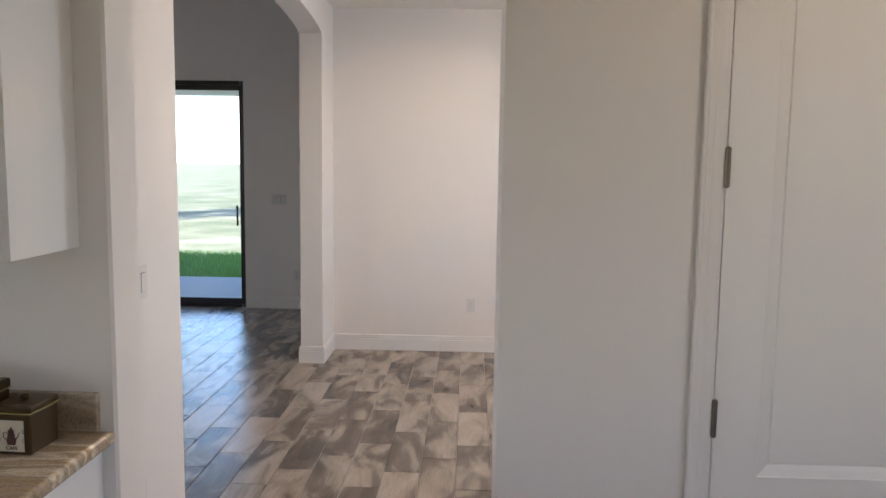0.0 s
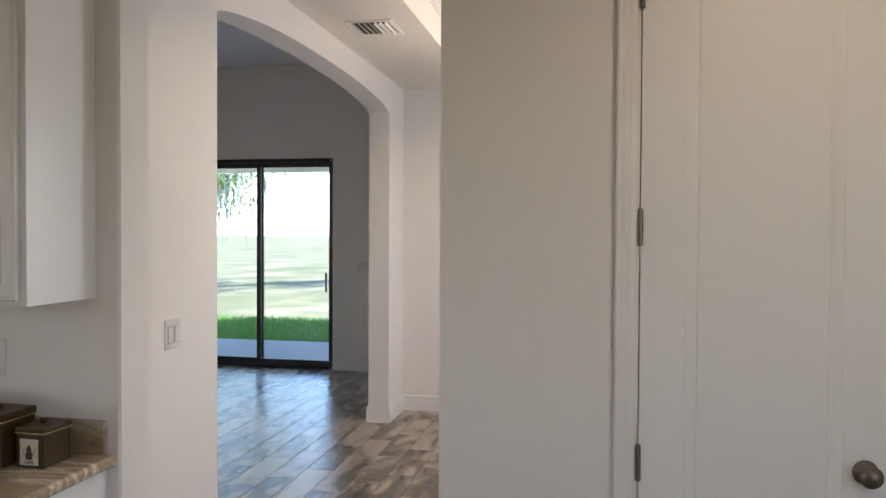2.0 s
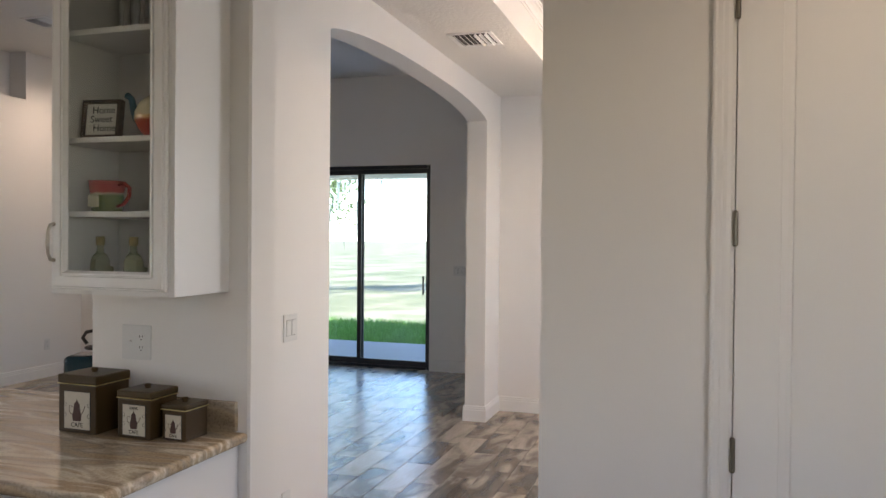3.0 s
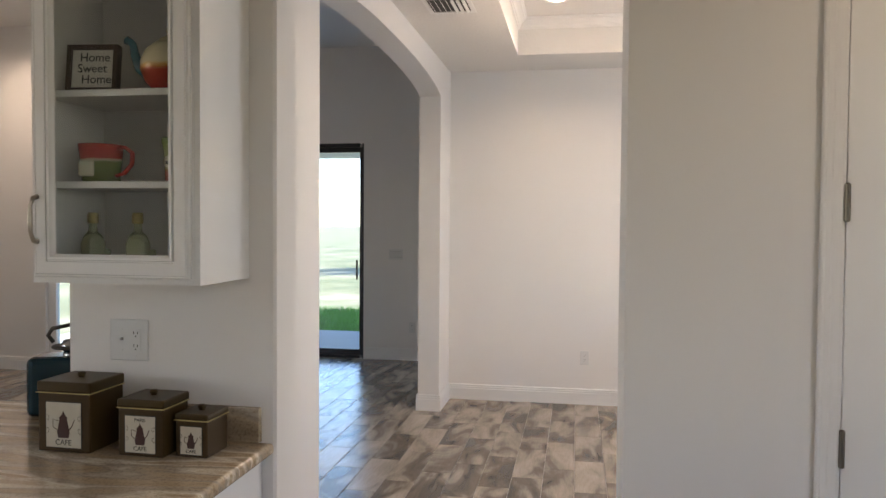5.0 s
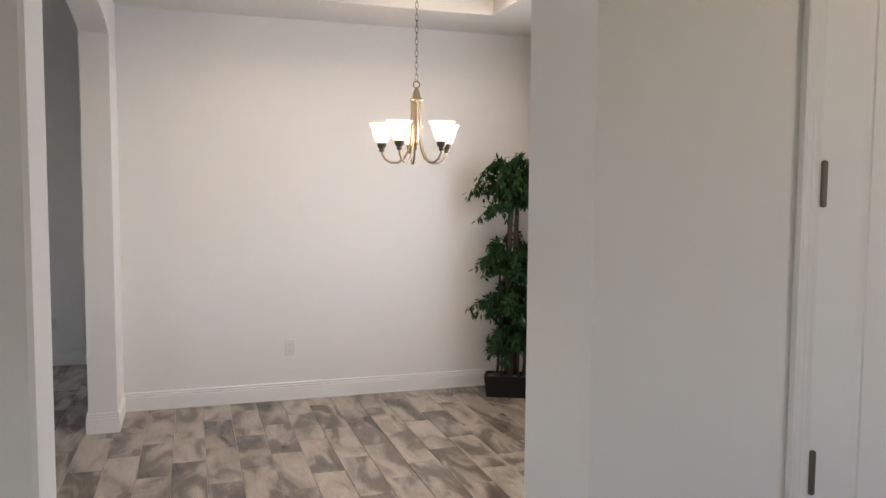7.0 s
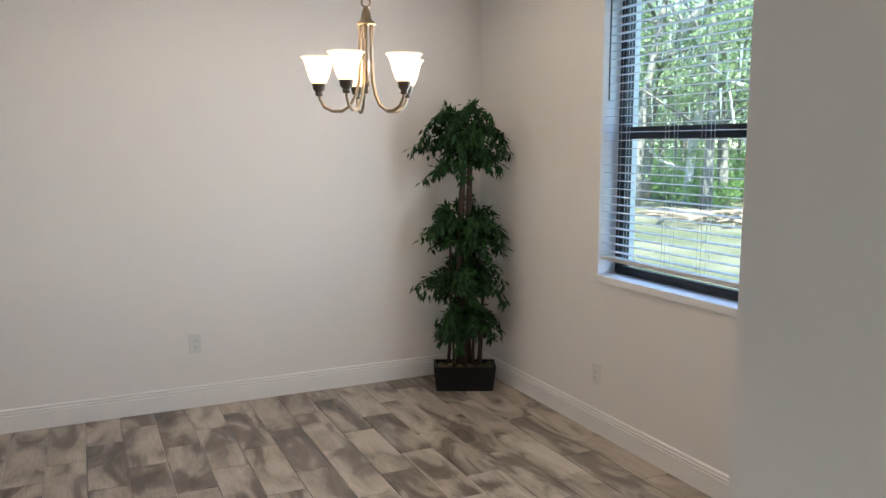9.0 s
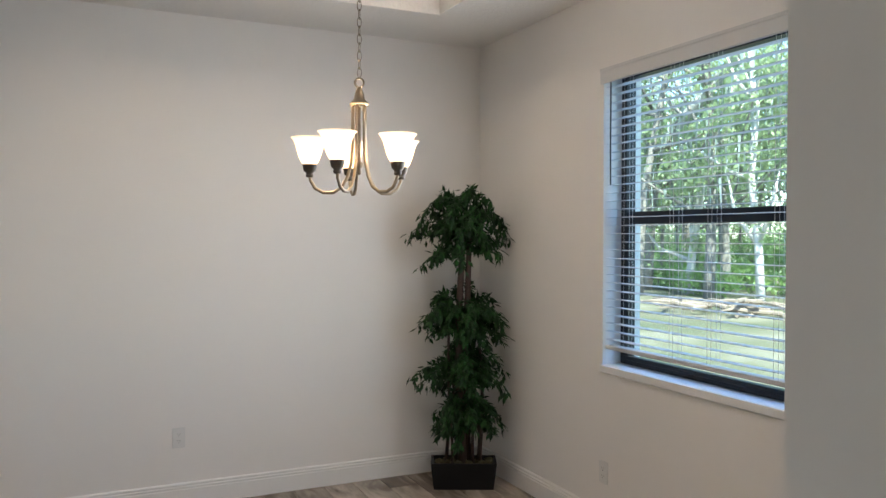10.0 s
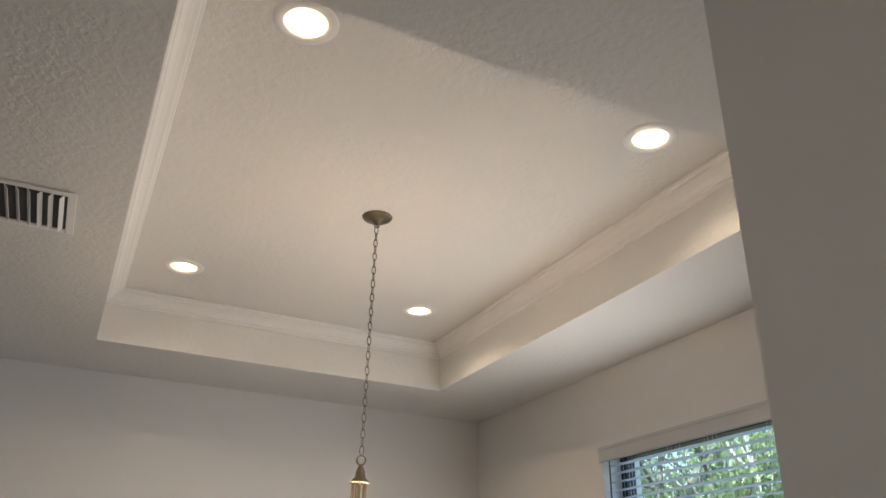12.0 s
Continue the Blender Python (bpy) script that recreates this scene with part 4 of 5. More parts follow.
def wall_cabinet():
    x0, x1, y0, y1, z0, z1 = CAB
    t = thing("wall_cabinet", pose(x0, y0, z0), "white wall cabinet with a glass door, mounted above the counter", "cabinet")
    w, d, h, s = x1 - x0, y1 - y0, z1 - z0, 0.016
    boxpart("side_panel", (0, s, 0, d, 0, h), M_CAB, t, bevel=0.001)
    boxpart("side_panel", (w - s, w, 0, d, 0, h), M_CAB, t, bevel=0.001)
    boxpart("bottom_panel", (s, w - s, 0.004, d, 0.012, 0.028), M_CAB, t)
    boxpart("top_panel", (s, w - s, 0.004, d, h - 0.018, h), M_CAB, t)
    boxpart("back_panel", (s, w - s, d - 0.006, d - 0.0005, 0.028, h - 0.018), M_CAB, t)
    bm = bmesh.new()
    for q in ((s, 0.040, 0, 0.018, 0.0, h), (w - 0.040, w - s, 0, 0.018, 0, h), (0.040, w - 0.040, 0, 0.018, 0, 0.036), (0.040, w - 0.040, 0, 0.018, h - 0.036, h)):
        box(bm, *q)
    part("face_frame", bm, M_CAB, t)
    for z in (0.248, 0.487, 0.835):
        boxpart("shelf", (s + 0.001, w - s - 0.001, 0.022, d - 0.007, z, z + 0.018), M_CAB, t, bevel=0.0015)
    door = thing("glass_door", pose(0.012, 0, 0.016), "white framed door with a clear glass pane", "")
    door.parent = t
    del door["label"]
    dw, dh, fr = w - 0.034, h - 0.032, 0.060
    bm = bmesh.new()
    a, b = 0.0125, fr - 0.0195
    for q in ((a, b, a, dh - a), (dw - b, dw - a, a, dh - a), (b, dw - b, a, b), (b, dw - b, dh - b, dh - a)):
        box(bm, q[0], q[1], -0.020, -0.0015, q[2], q[3])
    # stepped outer edge, then a groove and a bead beside the glass
    for rim in (((0.0, -0.0015), (0.0, -0.011), (0.003, -0.0145), (0.0075, -0.0145), (0.0095, -0.0215), (0.013, -0.0215), (0.013, -0.0015)),
                ((b - 0.001, -0.0015), (b - 0.001, -0.0205), (b + 0.001, -0.013), (b + 0.004, -0.013), (b + 0.0055, -0.0225), (b + 0.012, -0.0225), (b + 0.0155, -0.015), (b + 0.0195, -0.008), (b + 0.0195, -0.0015))):
        rings = [[bm.verts.new(v) for v in ((ins, dep, ins), (dw - ins, dep, ins), (dw - ins, dep, dh - ins), (ins, dep, dh - ins))] for ins, dep in rim]
        for r0, r1 in zip(rings, rings[1:]):
            for k in range(4):
                bm.faces.new((r0[k], r0[(k + 1) % 4], r1[(k + 1) % 4], r1[k]))
    part("frame", bm, M_CAB, door)
    p = boxpart("pane", (fr - 0.004, dw - fr + 0.004, -0.006, -0.003, fr - 0.004, dh - fr + 0.004), M_CAB_GLASS, door)
    p.visible_shadow = False
    pts = [(0.016, -0.020, 0.092), (0.016, -0.034, 0.095), (0.016, -0.044, 0.115), (0.016, -0.046, 0.150), (0.016, -0.044, 0.185), (0.016, -0.034, 0.205), (0.016, -0.020, 0.208)]
    bm = tube(bmesh.new(), pts, [0.0075, 0.006, 0.005, 0.0065, 0.005, 0.006, 0.0075], 10)
    part("handle", bm, M_NICKEL, door, "curved brushed nickel pull", smooth=True)
    return t


wall_cabinet()
SHELF = [1.4035, 1.6415, 1.8805, 2.2285]      # upper faces inside the cabinet, from the bottom


# ---- things in the cabinet ----
def coloured(name, stops, axis_lo, axis_hi, rough=0.15):
    """Glazed pottery painted in bands along z."""
    m, n, l, b = nodes_of(name)
    co = n.new("ShaderNodeTexCoord").outputs["Object"]
    sep = n.new("ShaderNodeSeparateXYZ")
    l.new(co, sep.inputs[0])
    nz = noise_tex(n, l, co, 28, 3)
    mr = n.new("ShaderNodeMapRange")
    mr.inputs["From Min"].default_value, mr.inputs["From Max"].default_value = axis_lo, axis_hi
    l.new(sep.outputs[2], mr.inputs["Value"])
    ad = n.new("ShaderNodeMath")
    ad.operation = "MULTIPLY_ADD"
    ad.inputs[1].default_value = 0.16
    l.new(nz, ad.inputs[0])
    l.new(mr.outputs[0], ad.inputs[2])
    l.new(ramp(n, l, ad.outputs[0], stops), b.inputs["Base Color"])
    b.inputs["Roughness"].default_value = rough
    return m


RED, CREAM, GREEN, BLUE = (0.42, 0.035, 0.022), (0.72, 0.62, 0.42), (0.10, 0.16, 0.05), (0.05, 0.16, 0.22)


def teapot():
    t = thing("teapot", pose(0.030, -4.755, SHELF[2]) @ Matrix.Scale(0.98, 4), "round painted teapot, cream above red, with blue spout", "teapot")
    body = [(0, 0), (0.042, 0.0), (0.048, 0.006), (0.066, 0.025), (0.078, 0.055), (0.078, 0.080), (0.066, 0.110), (0.046, 0.128), (0.040, 0.132), (0.036, 0.130), (0, 0.128)]
    part("body", lathe(bmesh.new(), body, 28), coloured("teapot_glaze", [(0.0, (0.05, 0.04, 0.06)), (0.12, RED), (0.46, (0.45, 0.05, 0.02)), (0.55, (0.66, 0.34, 0.10)), (0.61, CREAM), (1.0, (0.62, 0.58, 0.40))], 0, 0.135), t, smooth=True)
    part("lid", lathe(bmesh.new(), [(0.037, 0.131), (0.030, 0.142), (0.014, 0.150), (0.008, 0.156), (0.014, 0.164), (0.010, 0.174), (0, 0.177)], 24), mat("lid_glaze", (0.60, 0.55, 0.36), 0.15), t, smooth=True)
    m = mat("blue_glaze", BLUE, 0.15, var=0.3, scale=20)
    part("spout", tube(bmesh.new(), [(-0.060, 0, 0.05), (-0.090, 0, 0.068), (-0.104, 0, 0.10), (-0.112, 0, 0.135), (-0.130, 0, 0.146)], [0.020, 0.016, 0.012, 0.010, 0.012], 12), m, t, smooth=True)
    part("handle", tube(bmesh.new(), [(0.060, 0, 0.112), (0.066, 0.01, 0.12), (0.070, 0.02, 0.1), (0.068, 0.02, 0.05), (0.060, 0.01, 0.035)], 0.007, 10), m, t, smooth=True)


teapot()


def mug(x, y, z, s, rim, low, label, spin=0):
    t = thing("mug", pose(x, y, z, 0, 0, spin) @ Matrix.Diagonal((1.06, 1.06, 0.80, 1.0)), label, "mug")
    m = coloured("mug_glaze", [(0.0, low), (0.60, tuple(c * 1.2 for c in low)), (0.66, (0.45, 0.42, 0.28)), (0.72, rim), (1.0, rim)], 0, 0.115 * s)
    part("body", lathe(bmesh.new(), [(0, 0), (0.038 * s, 0), (0.042 * s, 0.004), (0.044 * s, 0.05 * s), (0.050 * s, 0.112 * s), (0.051 * s, 0.115 * s), (0.047 * s, 0.114 * s), (0.041 * s, 0.05 * s), (0.038 * s, 0.008), (0, 0.007)], 28), m, t, smooth=True)
    part("handle", tube(bmesh.new(), [(0.046 * s, 0, 0.100 * s), (0.068 * s, 0, 0.106 * s), (0.088 * s, 0, 0.088 * s), (0.086 * s, 0, 0.055 * s), (0.066 * s, 0, 0.028 * s), (0.043 * s, 0, 0.020 * s)], 0.0065, 10), mat("mug_handle_glaze", rim, 0.15), t, smooth=True)
    return t


big = mug(-0.172, -4.76, SHELF[1], 1.10, (0.40, 0.045, 0.035), (0.13, 0.17, 0.06), "wide red and green painted pottery mug", -8)
bm = box(bmesh.new(), -0.026, 0.022, -0.053, -0.046, 0.018, 0.068, bevel=0.004)
part("painted_panel", bm, mat("cream_glaze", (0.60, 0.56, 0.42), 0.2, var=0.25, scale=40), big, "cream painted panel")


def small_cup():
    t = thing("coffee_cup", pose(0.050, -4.765, SHELF[1]), "small green and red coffee cup with a printed badge", "cup")
    m = coloured("cup_glaze", [(0.0, (0.33, 0.05, 0.03)), (0.30, (0.40, 0.10, 0.05)), (0.36, (0.30, 0.30, 0.12)), (1.0, (0.16, 0.22, 0.07))], 0, 0.115)
    part("body", lathe(bmesh.new(), [(0, 0), (0.026, 0), (0.029, 0.004), (0.030, 0.06), (0.037, 0.112), (0.038, 0.116), (0.034, 0.114), (0.027, 0.06), (0, 0.05)], 24), m, t, smooth=True)
    o = part("badge", lathe(bmesh.new(), [(0, 0.0), (0.016, 0.0), (0.016, 0.003), (0, 0.003)], 20), mat("badge_cream", (0.55, 0.50, 0.38), 0.4), t)
    o.matrix_basis = pose(-0.004, -0.029, 0.052, 90, 0, 0)
    boxpart("badge_print", (-0.012, 0.004, -0.0335, -0.0322, 0.046, 0.054), M_SLOT, t)


small_cup()


def bottle(x, y, label):
    t = thing("glass_bottle", pose(x, y, SHELF[0]) @ Matrix.Scale(1.2, 4), label, "bottle", "small glass bottles")
    g, n, l, b = nodes_of("green_bottle_glass")
    b.inputs["Base Color"].default_value = (0.62, 0.66, 0.42, 1)
    b.inputs["Transmission Weight"].default_value, b.inputs["Roughness"].default_value = 0.75, 0.06
    part("body", lathe(bmesh.new(), [(0, 0), (0.024, 0), (0.026, 0.004), (0.026, 0.062), (0.020, 0.078), (0.010, 0.088), (0.009, 0.112), (0.011, 0.116), (0, 0.116)], 22), g, t, smooth=True)
    part("cap", lathe(bmesh.new(), [(0.0115, 0.106), (0.0122, 0.108), (0.0122, 0.128), (0.010, 0.131), (0, 0.131)], 18), mat("brass_cap", (0.30, 0.24, 0.10), 0.4, 0.8), t, smooth=True)
    boxpart("paper_label", (-0.014, 0.014, -0.0275, -0.0235, 0.010, 0.034), mat("bottle_label", (0.62, 0.60, 0.54), 0.6), t, "pale paper label", bevel=0.001)
    boxpart("glass_stopper", (0.030, 0.044, -0.008, 0.006, 0.001, 0.05), g, t, bevel=0.006, seg=2)


bottle(-0.195, -4.765, "small green glass bottle with a gold cap")
bottle(-0.062, -4.765, "small green glass bottle with a gold cap")


def letters(body, size, m, material, parent, name="lettering"):
    cu = bpy.data.curves.new(name, "FONT")
    cu.body, cu.size, cu.align_x, cu.align_y, cu.extrude = body, size, "CENTER", "CENTER", 0.0006
    cu.materials.append(material)
    o = new(name, cu)
    o.parent, o.matrix_basis = parent, m
    return o


M_INK = mat("black_ink", (0.02, 0.018, 0.016), 0.6)


def sign():
    t = thing("framed_sign", pose(-0.195, -4.765, SHELF[2] + 0.002, -7, 0, 6) @ Matrix.Scale(1.08, 4), "small dark wood framed Home Sweet Home sign", "sign")
    m = mat("dark_walnut_frame", (0.075, 0.05, 0.035), 0.5, var=0.3, scale=20)
    bm = bmesh.new()
    for q in ((-0.066, -0.054, 0, 0.122), (0.054, 0.066, 0, 0.122), (-0.054, 0.054, 0, 0.012), (-0.054, 0.054, 0.110, 0.122)):
        box(bm, q[0], q[1], -0.010, 0.014, q[2], q[3], bevel=0.001)
    part("frame", bm, m, t)
    boxpart("board", (-0.054, 0.054, -0.001, 0.010, 0.012, 0.110), mat("sign_white", (0.70, 0.68, 0.63), 0.7, var=0.1, scale=20), t, "white painted board")
    for word, z, dx in (("Home", 0.090, 0.004), ("Sweet", 0.062, -0.002), ("Home", 0.034, 0.010)):
        letters(word, 0.031, pose(dx, -0.0016, z, 90, 0, 0), M_INK, t)


sign()


def shaker(x):
    t = thing("salt_shaker", pose(x, -4.72, SHELF[3]), "tall shiny silver and clear glass shaker", "shaker", "silver shakers")
    part("body", lathe(bmesh.new(), [(0, 0), (0.026, 0), (0.028, 0.004), (0.020, 0.02), (0.014, 0.09), (0.018, 0.12), (0.012, 0.14), (0, 0.142)], 18), mat("polished_silver", (0.75, 0.74, 0.72), 0.12, 1.0), t, smooth=True)
    part("foot", lathe(bmesh.new(), [(0, 0.0005), (0.034, 0.0005), (0.034, 0.006), (0.026, 0.010), (0, 0.010)], 20), mat("silver_foot", (0.55, 0.53, 0.50), 0.25, 1.0), t, smooth=True)


shaker(-0.125)
shaker(-0.060)


# ---- on the counter ----
M_TIN = mat("olive_brown_tin", (0.050, 0.027, 0.008), 0.45, 0.0, var=0.25, scale=6, bump=0.05)
M_TIN_DARK = mat("olive_brown_lid", (0.052, 0.031, 0.009), 0.42, 0.0, var=0.2, scale=9)
for m_ in (M_TIN, M_TIN_DARK):
    m_.node_tree.nodes["Principled BSDF"].inputs["Specular IOR Level"].default_value = 0.28
M_GOLD = mat("gold_line", (0.62, 0.50, 0.22), 0.4, 0.6)
M_LABEL = mat("cream_label", (0.52, 0.47, 0.38), 0.7, var=0.18, scale=30)
M_PRINT = mat("brown_red_print", (0.05, 0.014, 0.009), 0.6)


def canister(x, y, w, d, h, spin, top_word, label):
    t = thing("coffee_canister", pose(x, y, 0.8985, 0, 0, spin), label, "canister", "nest of coffee canisters")
    lid = h * 0.17
    boxpart("tin", (-w / 2, w / 2, 0, d, 0, h - lid), M_TIN, t, bevel=0.004, seg=2)
    boxpart("lid", (-w / 2 - 0.003, w / 2 + 0.003, -0.003, d + 0.003, h - lid + 0.003, h), M_TIN_DARK, t, "brown hinged lid", bevel=0.005, seg=2)
    bm = box(bmesh.new(), -w / 2 - 0.0036, w / 2 + 0.0036, -0.0036, d + 0.0036, h - lid + 0.0012, h - lid + 0.003)
    part("gold_line", bm, M_GOLD, t)
    part("knob", lathe(bmesh.new(), [(0.009, 0), (0.009, 0.004), (0.012, 0.008), (0.010, 0.014), (0, 0.016)], 16, (0, d / 2)), M_TIN_DARK, t, smooth=True).location.z = h
    lw, z0, z1 = w * 0.335, h * 0.07, h * 0.71
    boxpart("label_border", (-lw - 0.002, lw + 0.002, -0.0014, -0.0002, z0 - 0.002, z1 + 0.002), M_INK, t)
    tag = boxpart("paper_label", (-lw, lw, -0.0022, -0.0012, z0, z1), M_LABEL, t, "cream label printed with a coffee pot")
    cz, s = (z0 + z1) / 2 + h * 0.01, (z1 - z0) * 0.30
    pot = [(-0.42, -1.0), (0.42, -1.0), (0.52, -0.6), (0.30, 0.35), (0.34, 0.5), (0.12, 0.72), (0.0, 1.0), (-0.12, 0.72), (-0.34, 0.5), (-0.30, 0.35), (-0.52, -0.6)]
    bm = prism(bmesh.new(), [(px * s, pz * s) for px, pz in pot], 0, 0.0006)
    o = part("coffee_pot_print", bm, M_PRINT, tag)
    o.matrix_basis = pose(0, -0.0022, cz, 90, 0, 0)
    bm = tube(bmesh.new(), [(-0.36 * s, -0.0024, cz + 0.25 * s), (-0.86 * s, -0.0024, cz + 0.35 * s), (-0.86 * s, -0.0024, cz - 0.2 * s), (-0.45 * s, -0.0024, cz - 0.5 * s)], 0.0009, 5)
    part("pot_handle_print", bm, M_PRINT, tag)
    bm = tube(bmesh.new(), [(0.42 * s, -0.0024, cz - 0.45 * s), (0.72 * s, -0.0024, cz - 0.1 * s), (0.92 * s, -0.0024, cz + 0.42 * s)], [0.0018, 0.0012, 0.0008], 5)
    part("spout_print", bm, M_PRINT, tag)
    for sx in (-1, 1):
        bm = bmesh.new()
        for cz2, turn in ((cz + 0.34 * s, 1), (cz - 0.36 * s, -1)):
            tube(bm, [(sx * (1.34 * s + 0.26 * s * (1 - i / 9) * math.cos(turn * i * 0.75)), -0.0024, cz2 + 0.36 * s * (1 - i / 9) * math.sin(turn * i * 0.75) + turn * 0.05 * s) for i in range(9)], 0.0006, 4)
        part("scroll_print", bm, M_INK, tag)
    letters("CAFE", h * 0.11, pose(0, -0.0026, z0 + (z1 - z0) * 0.11, 90, 0, 0), M_INK, tag)
    if top_word:
        letters(top_word, h * 0.085, pose(0, -0.0026, z1 - (z1 - z0) * 0.11, 90, 0, 0), M_INK, tag)


canister(-0.288, -4.765, 0.160, 0.155, 0.195, -1, "", "large brown tin coffee canister with a cream label")
canister(-0.060, -4.762, 0.135, 0.130, 0.156, -2, "PARIS", "middle brown tin coffee canister with a cream label")
canister(0.078, -4.742, 0.094, 0.112, 0.118, -3, "", "small brown tin coffee canister with a cream label")


def kettle():
    # built as a kettle, stands for a vessel more like a water bottle
    t = thing("kettle", pose(-0.591, -4.370, 0.8985, 0, 0, 20) @ Matrix.Scale(1.15, 4), "teal water-bottle-like vessel with a dark looped handle", "kettle")
    boxpart("body", (-0.075, 0.105, -0.06, 0.06, 0.0, 0.170), mat("teal_coating", (0.006, 0.034, 0.052), 0.25, var=0.2, scale=8), t, bevel=0.02, seg=3)
    part("neck", lathe(bmesh.new(), [(0.032, 0.165), (0.026, 0.178), (0.034, 0.186), (0.038, 0.196), (0.028, 0.212), (0, 0.217)], 22, (0.04, 0)), mat("chrome", (0.55, 0.55, 0.55), 0.15, 1.0), t, smooth=True)
    part("rim", lathe(bmesh.new(), [(0, 0.190), (0.058, 0.190), (0.060, 0.194), (0.056, 0.198), (0, 0.198)], 24, (0.04, 0)), M_SLOT, t, smooth=True)
    part("handle", tube(bmesh.new(), [(-0.015, 0, 0.205), (-0.030, 0, 0.225), (-0.018, 0, 0.245), (0.03, 0, 0.255), (0.09, 0, 0.255), (0.12, 0, 0.235), (0.10, 0, 0.205)], 0.006, 10), M_SLOT, t, "black looped handle", smooth=True)
    boxpart("paper_tag", (0.050, 0.100, -0.063, -0.0605, 0.05, 0.115), M_PLATE, t, "white paper tag")


kettle()


def place_setting():
    t = tagged(boxpart("placemat", (-0.45, 0.0, -0.17, 0.17, 0.0, 0.004), mat("green_woven_mat", (0.045, 0.085, 0.035), 0.9, var=0.3, scale=60, bump=0.6, bscale=200, bdist=0.002), bevel=0.0015), "dark green woven placemat on the granite counter", "placemat")
    t.matrix_basis = pose(-1.04, -4.44, 0.8985, 0, 0, 45)
    p = thing("plate", pose(-1.26, -4.66, 0.9030), "cream dinner plate lying on a green placemat", "plate")
    part("dish", lathe(bmesh.new(), [(0, 0), (0.07, 0), (0.085, 0.006), (0.125, 0.016), (0.130, 0.019), (0.126, 0.021), (0.084, 0.011), (0.068, 0.006), (0, 0.005)], 36), mat("cream_glaze_plate", (0.72, 0.66, 0.48), 0.15), p, smooth=True)
    part("rim_band", torus(bmesh.new(), (0, 0, 0.0195), 0.128, 0.0022, (0, 0, 1), 36, 6), mat("brown_rim", (0.30, 0.20, 0.08), 0.2), p, smooth=True)


place_setting()


# ---- living room: sliding door, side window ----
def sliding_door():
    x0, x1, z0, z1 = SL
    d = thing("sliding_door", pose(x0, YL, 0), "dark bronze framed sliding glass patio door", "sliding door", kind="structure")
    w, h = x1 - x0, z1
    bm = bmesh.new()
    for q in ((0.001, 0.045, 0.005, 0.125, 0.001, h - 0.001), (w - 0.022, w - 0.001, 0.005, 0.125, 0.001, h - 0.001), (0.045, w - 0.045, 0.005, 0.125, h - 0.045, h - 0.001), (0.045, w - 0.045, 0.005, 0.125, 0.001, 0.035)):
        box(bm, *q, bevel=0.002)
    part("frame", bm, M_BRONZE, d)
    half = w / 2
    for nm, a, b, y in (("fixed_panel", 0.045, half + 0.03, 0.085), ("sliding_panel", half - 0.03, w - 0.0225, 0.035)):
        p = bmesh.new()
        for q in ((a, a + 0.05, 0.036, h - 0.046), (b - 0.03, b, 0.036, h - 0.046), (a + 0.05, b - 0.03, 0.036, 0.10), (a + 0.05, b - 0.03, h - 0.10, h - 0.046)):
            box(p, q[0], q[1], y - 0.016, y + 0.016, q[2], q[3], bevel=0.002)
        leaf_ob = part(nm, p, M_BRONZE, d)
        g = boxpart("pane", (a + 0.048, b - 0.028, y - 0.003, y + 0.003, 0.098, h - 0.098), M_GLASS, leaf_ob)
        g.visible_shadow = False
    hb = box(bmesh.new(), w - 0.085, w - 0.066, -0.022, -0.008, 0.90, 1.12, bevel=0.003)
    box(hb, w - 0.082, w - 0.069, -0.010, 0.021, 0.925, 0.945)
    box(hb, w - 0.082, w - 0.069, -0.010, 0.021, 1.075, 1.095)
    part("handle", hb, M_BRONZE, d, "dark pull handle")


sliding_door()


def side_window():
    x0, x1, z0, z1 = LW
    d = thing("door_2", pose(x0, 0.44, 0), "glazed living room side door in a white frame", "glass door", kind="structure")
    w = x1 - x0
    bm = bmesh.new()
    for q in ((0.001, 0.09, 0, 0.06, 0.001, z1 - 0.001), (w - 0.09, w - 0.001, 0, 0.06, 0.001, z1 - 0.001), (0.09, w - 0.09, 0, 0.06, 0.001, 0.22), (0.09, w - 0.09, 0, 0.06, z1 - 0.12, z1 - 0.001)):
        box(bm, *q, bevel=0.003)
    part("frame", bm, M_TRIM, d)
    g = boxpart("pane", (0.088, w - 0.088, 0.026, 0.032, 0.218, z1 - 0.118), M_GLASS, d)
    g.visible_shadow = False


side_window()


# ---- outdoors: grass, trees, shrubs ----
def grass_strip():
    rng = random.Random(11)
    verts, faces = [], []
    for k in range(26000):
        x, y = rng.uniform(-5.6, -1.0), 4.27 + 3.2 * rng.random() ** 1.3
        hgt, a, bend, wd = rng.uniform(0.07, 0.17), rng.uniform(0, 6.28), rng.uniform(0.02, 0.09), 0.007
        i = len(verts)
        dx, dy = math.cos(a), math.sin(a)
        verts += [(x - dy * wd, y + dx * wd, -0.16), (x + dy * wd, y - dx * wd, -0.16), (x + dx * bend, y + dy * bend, -0.16 + hgt)]
        faces.append((i, i + 1, i + 2))
    me = bpy.data.meshes.new("grass")
    me.from_pydata(verts, [], faces)
    me.materials.append(M_GRASS)
    tagged(new("grass", me), "green mown grass strip along the patio", "grass", kind="stuff")


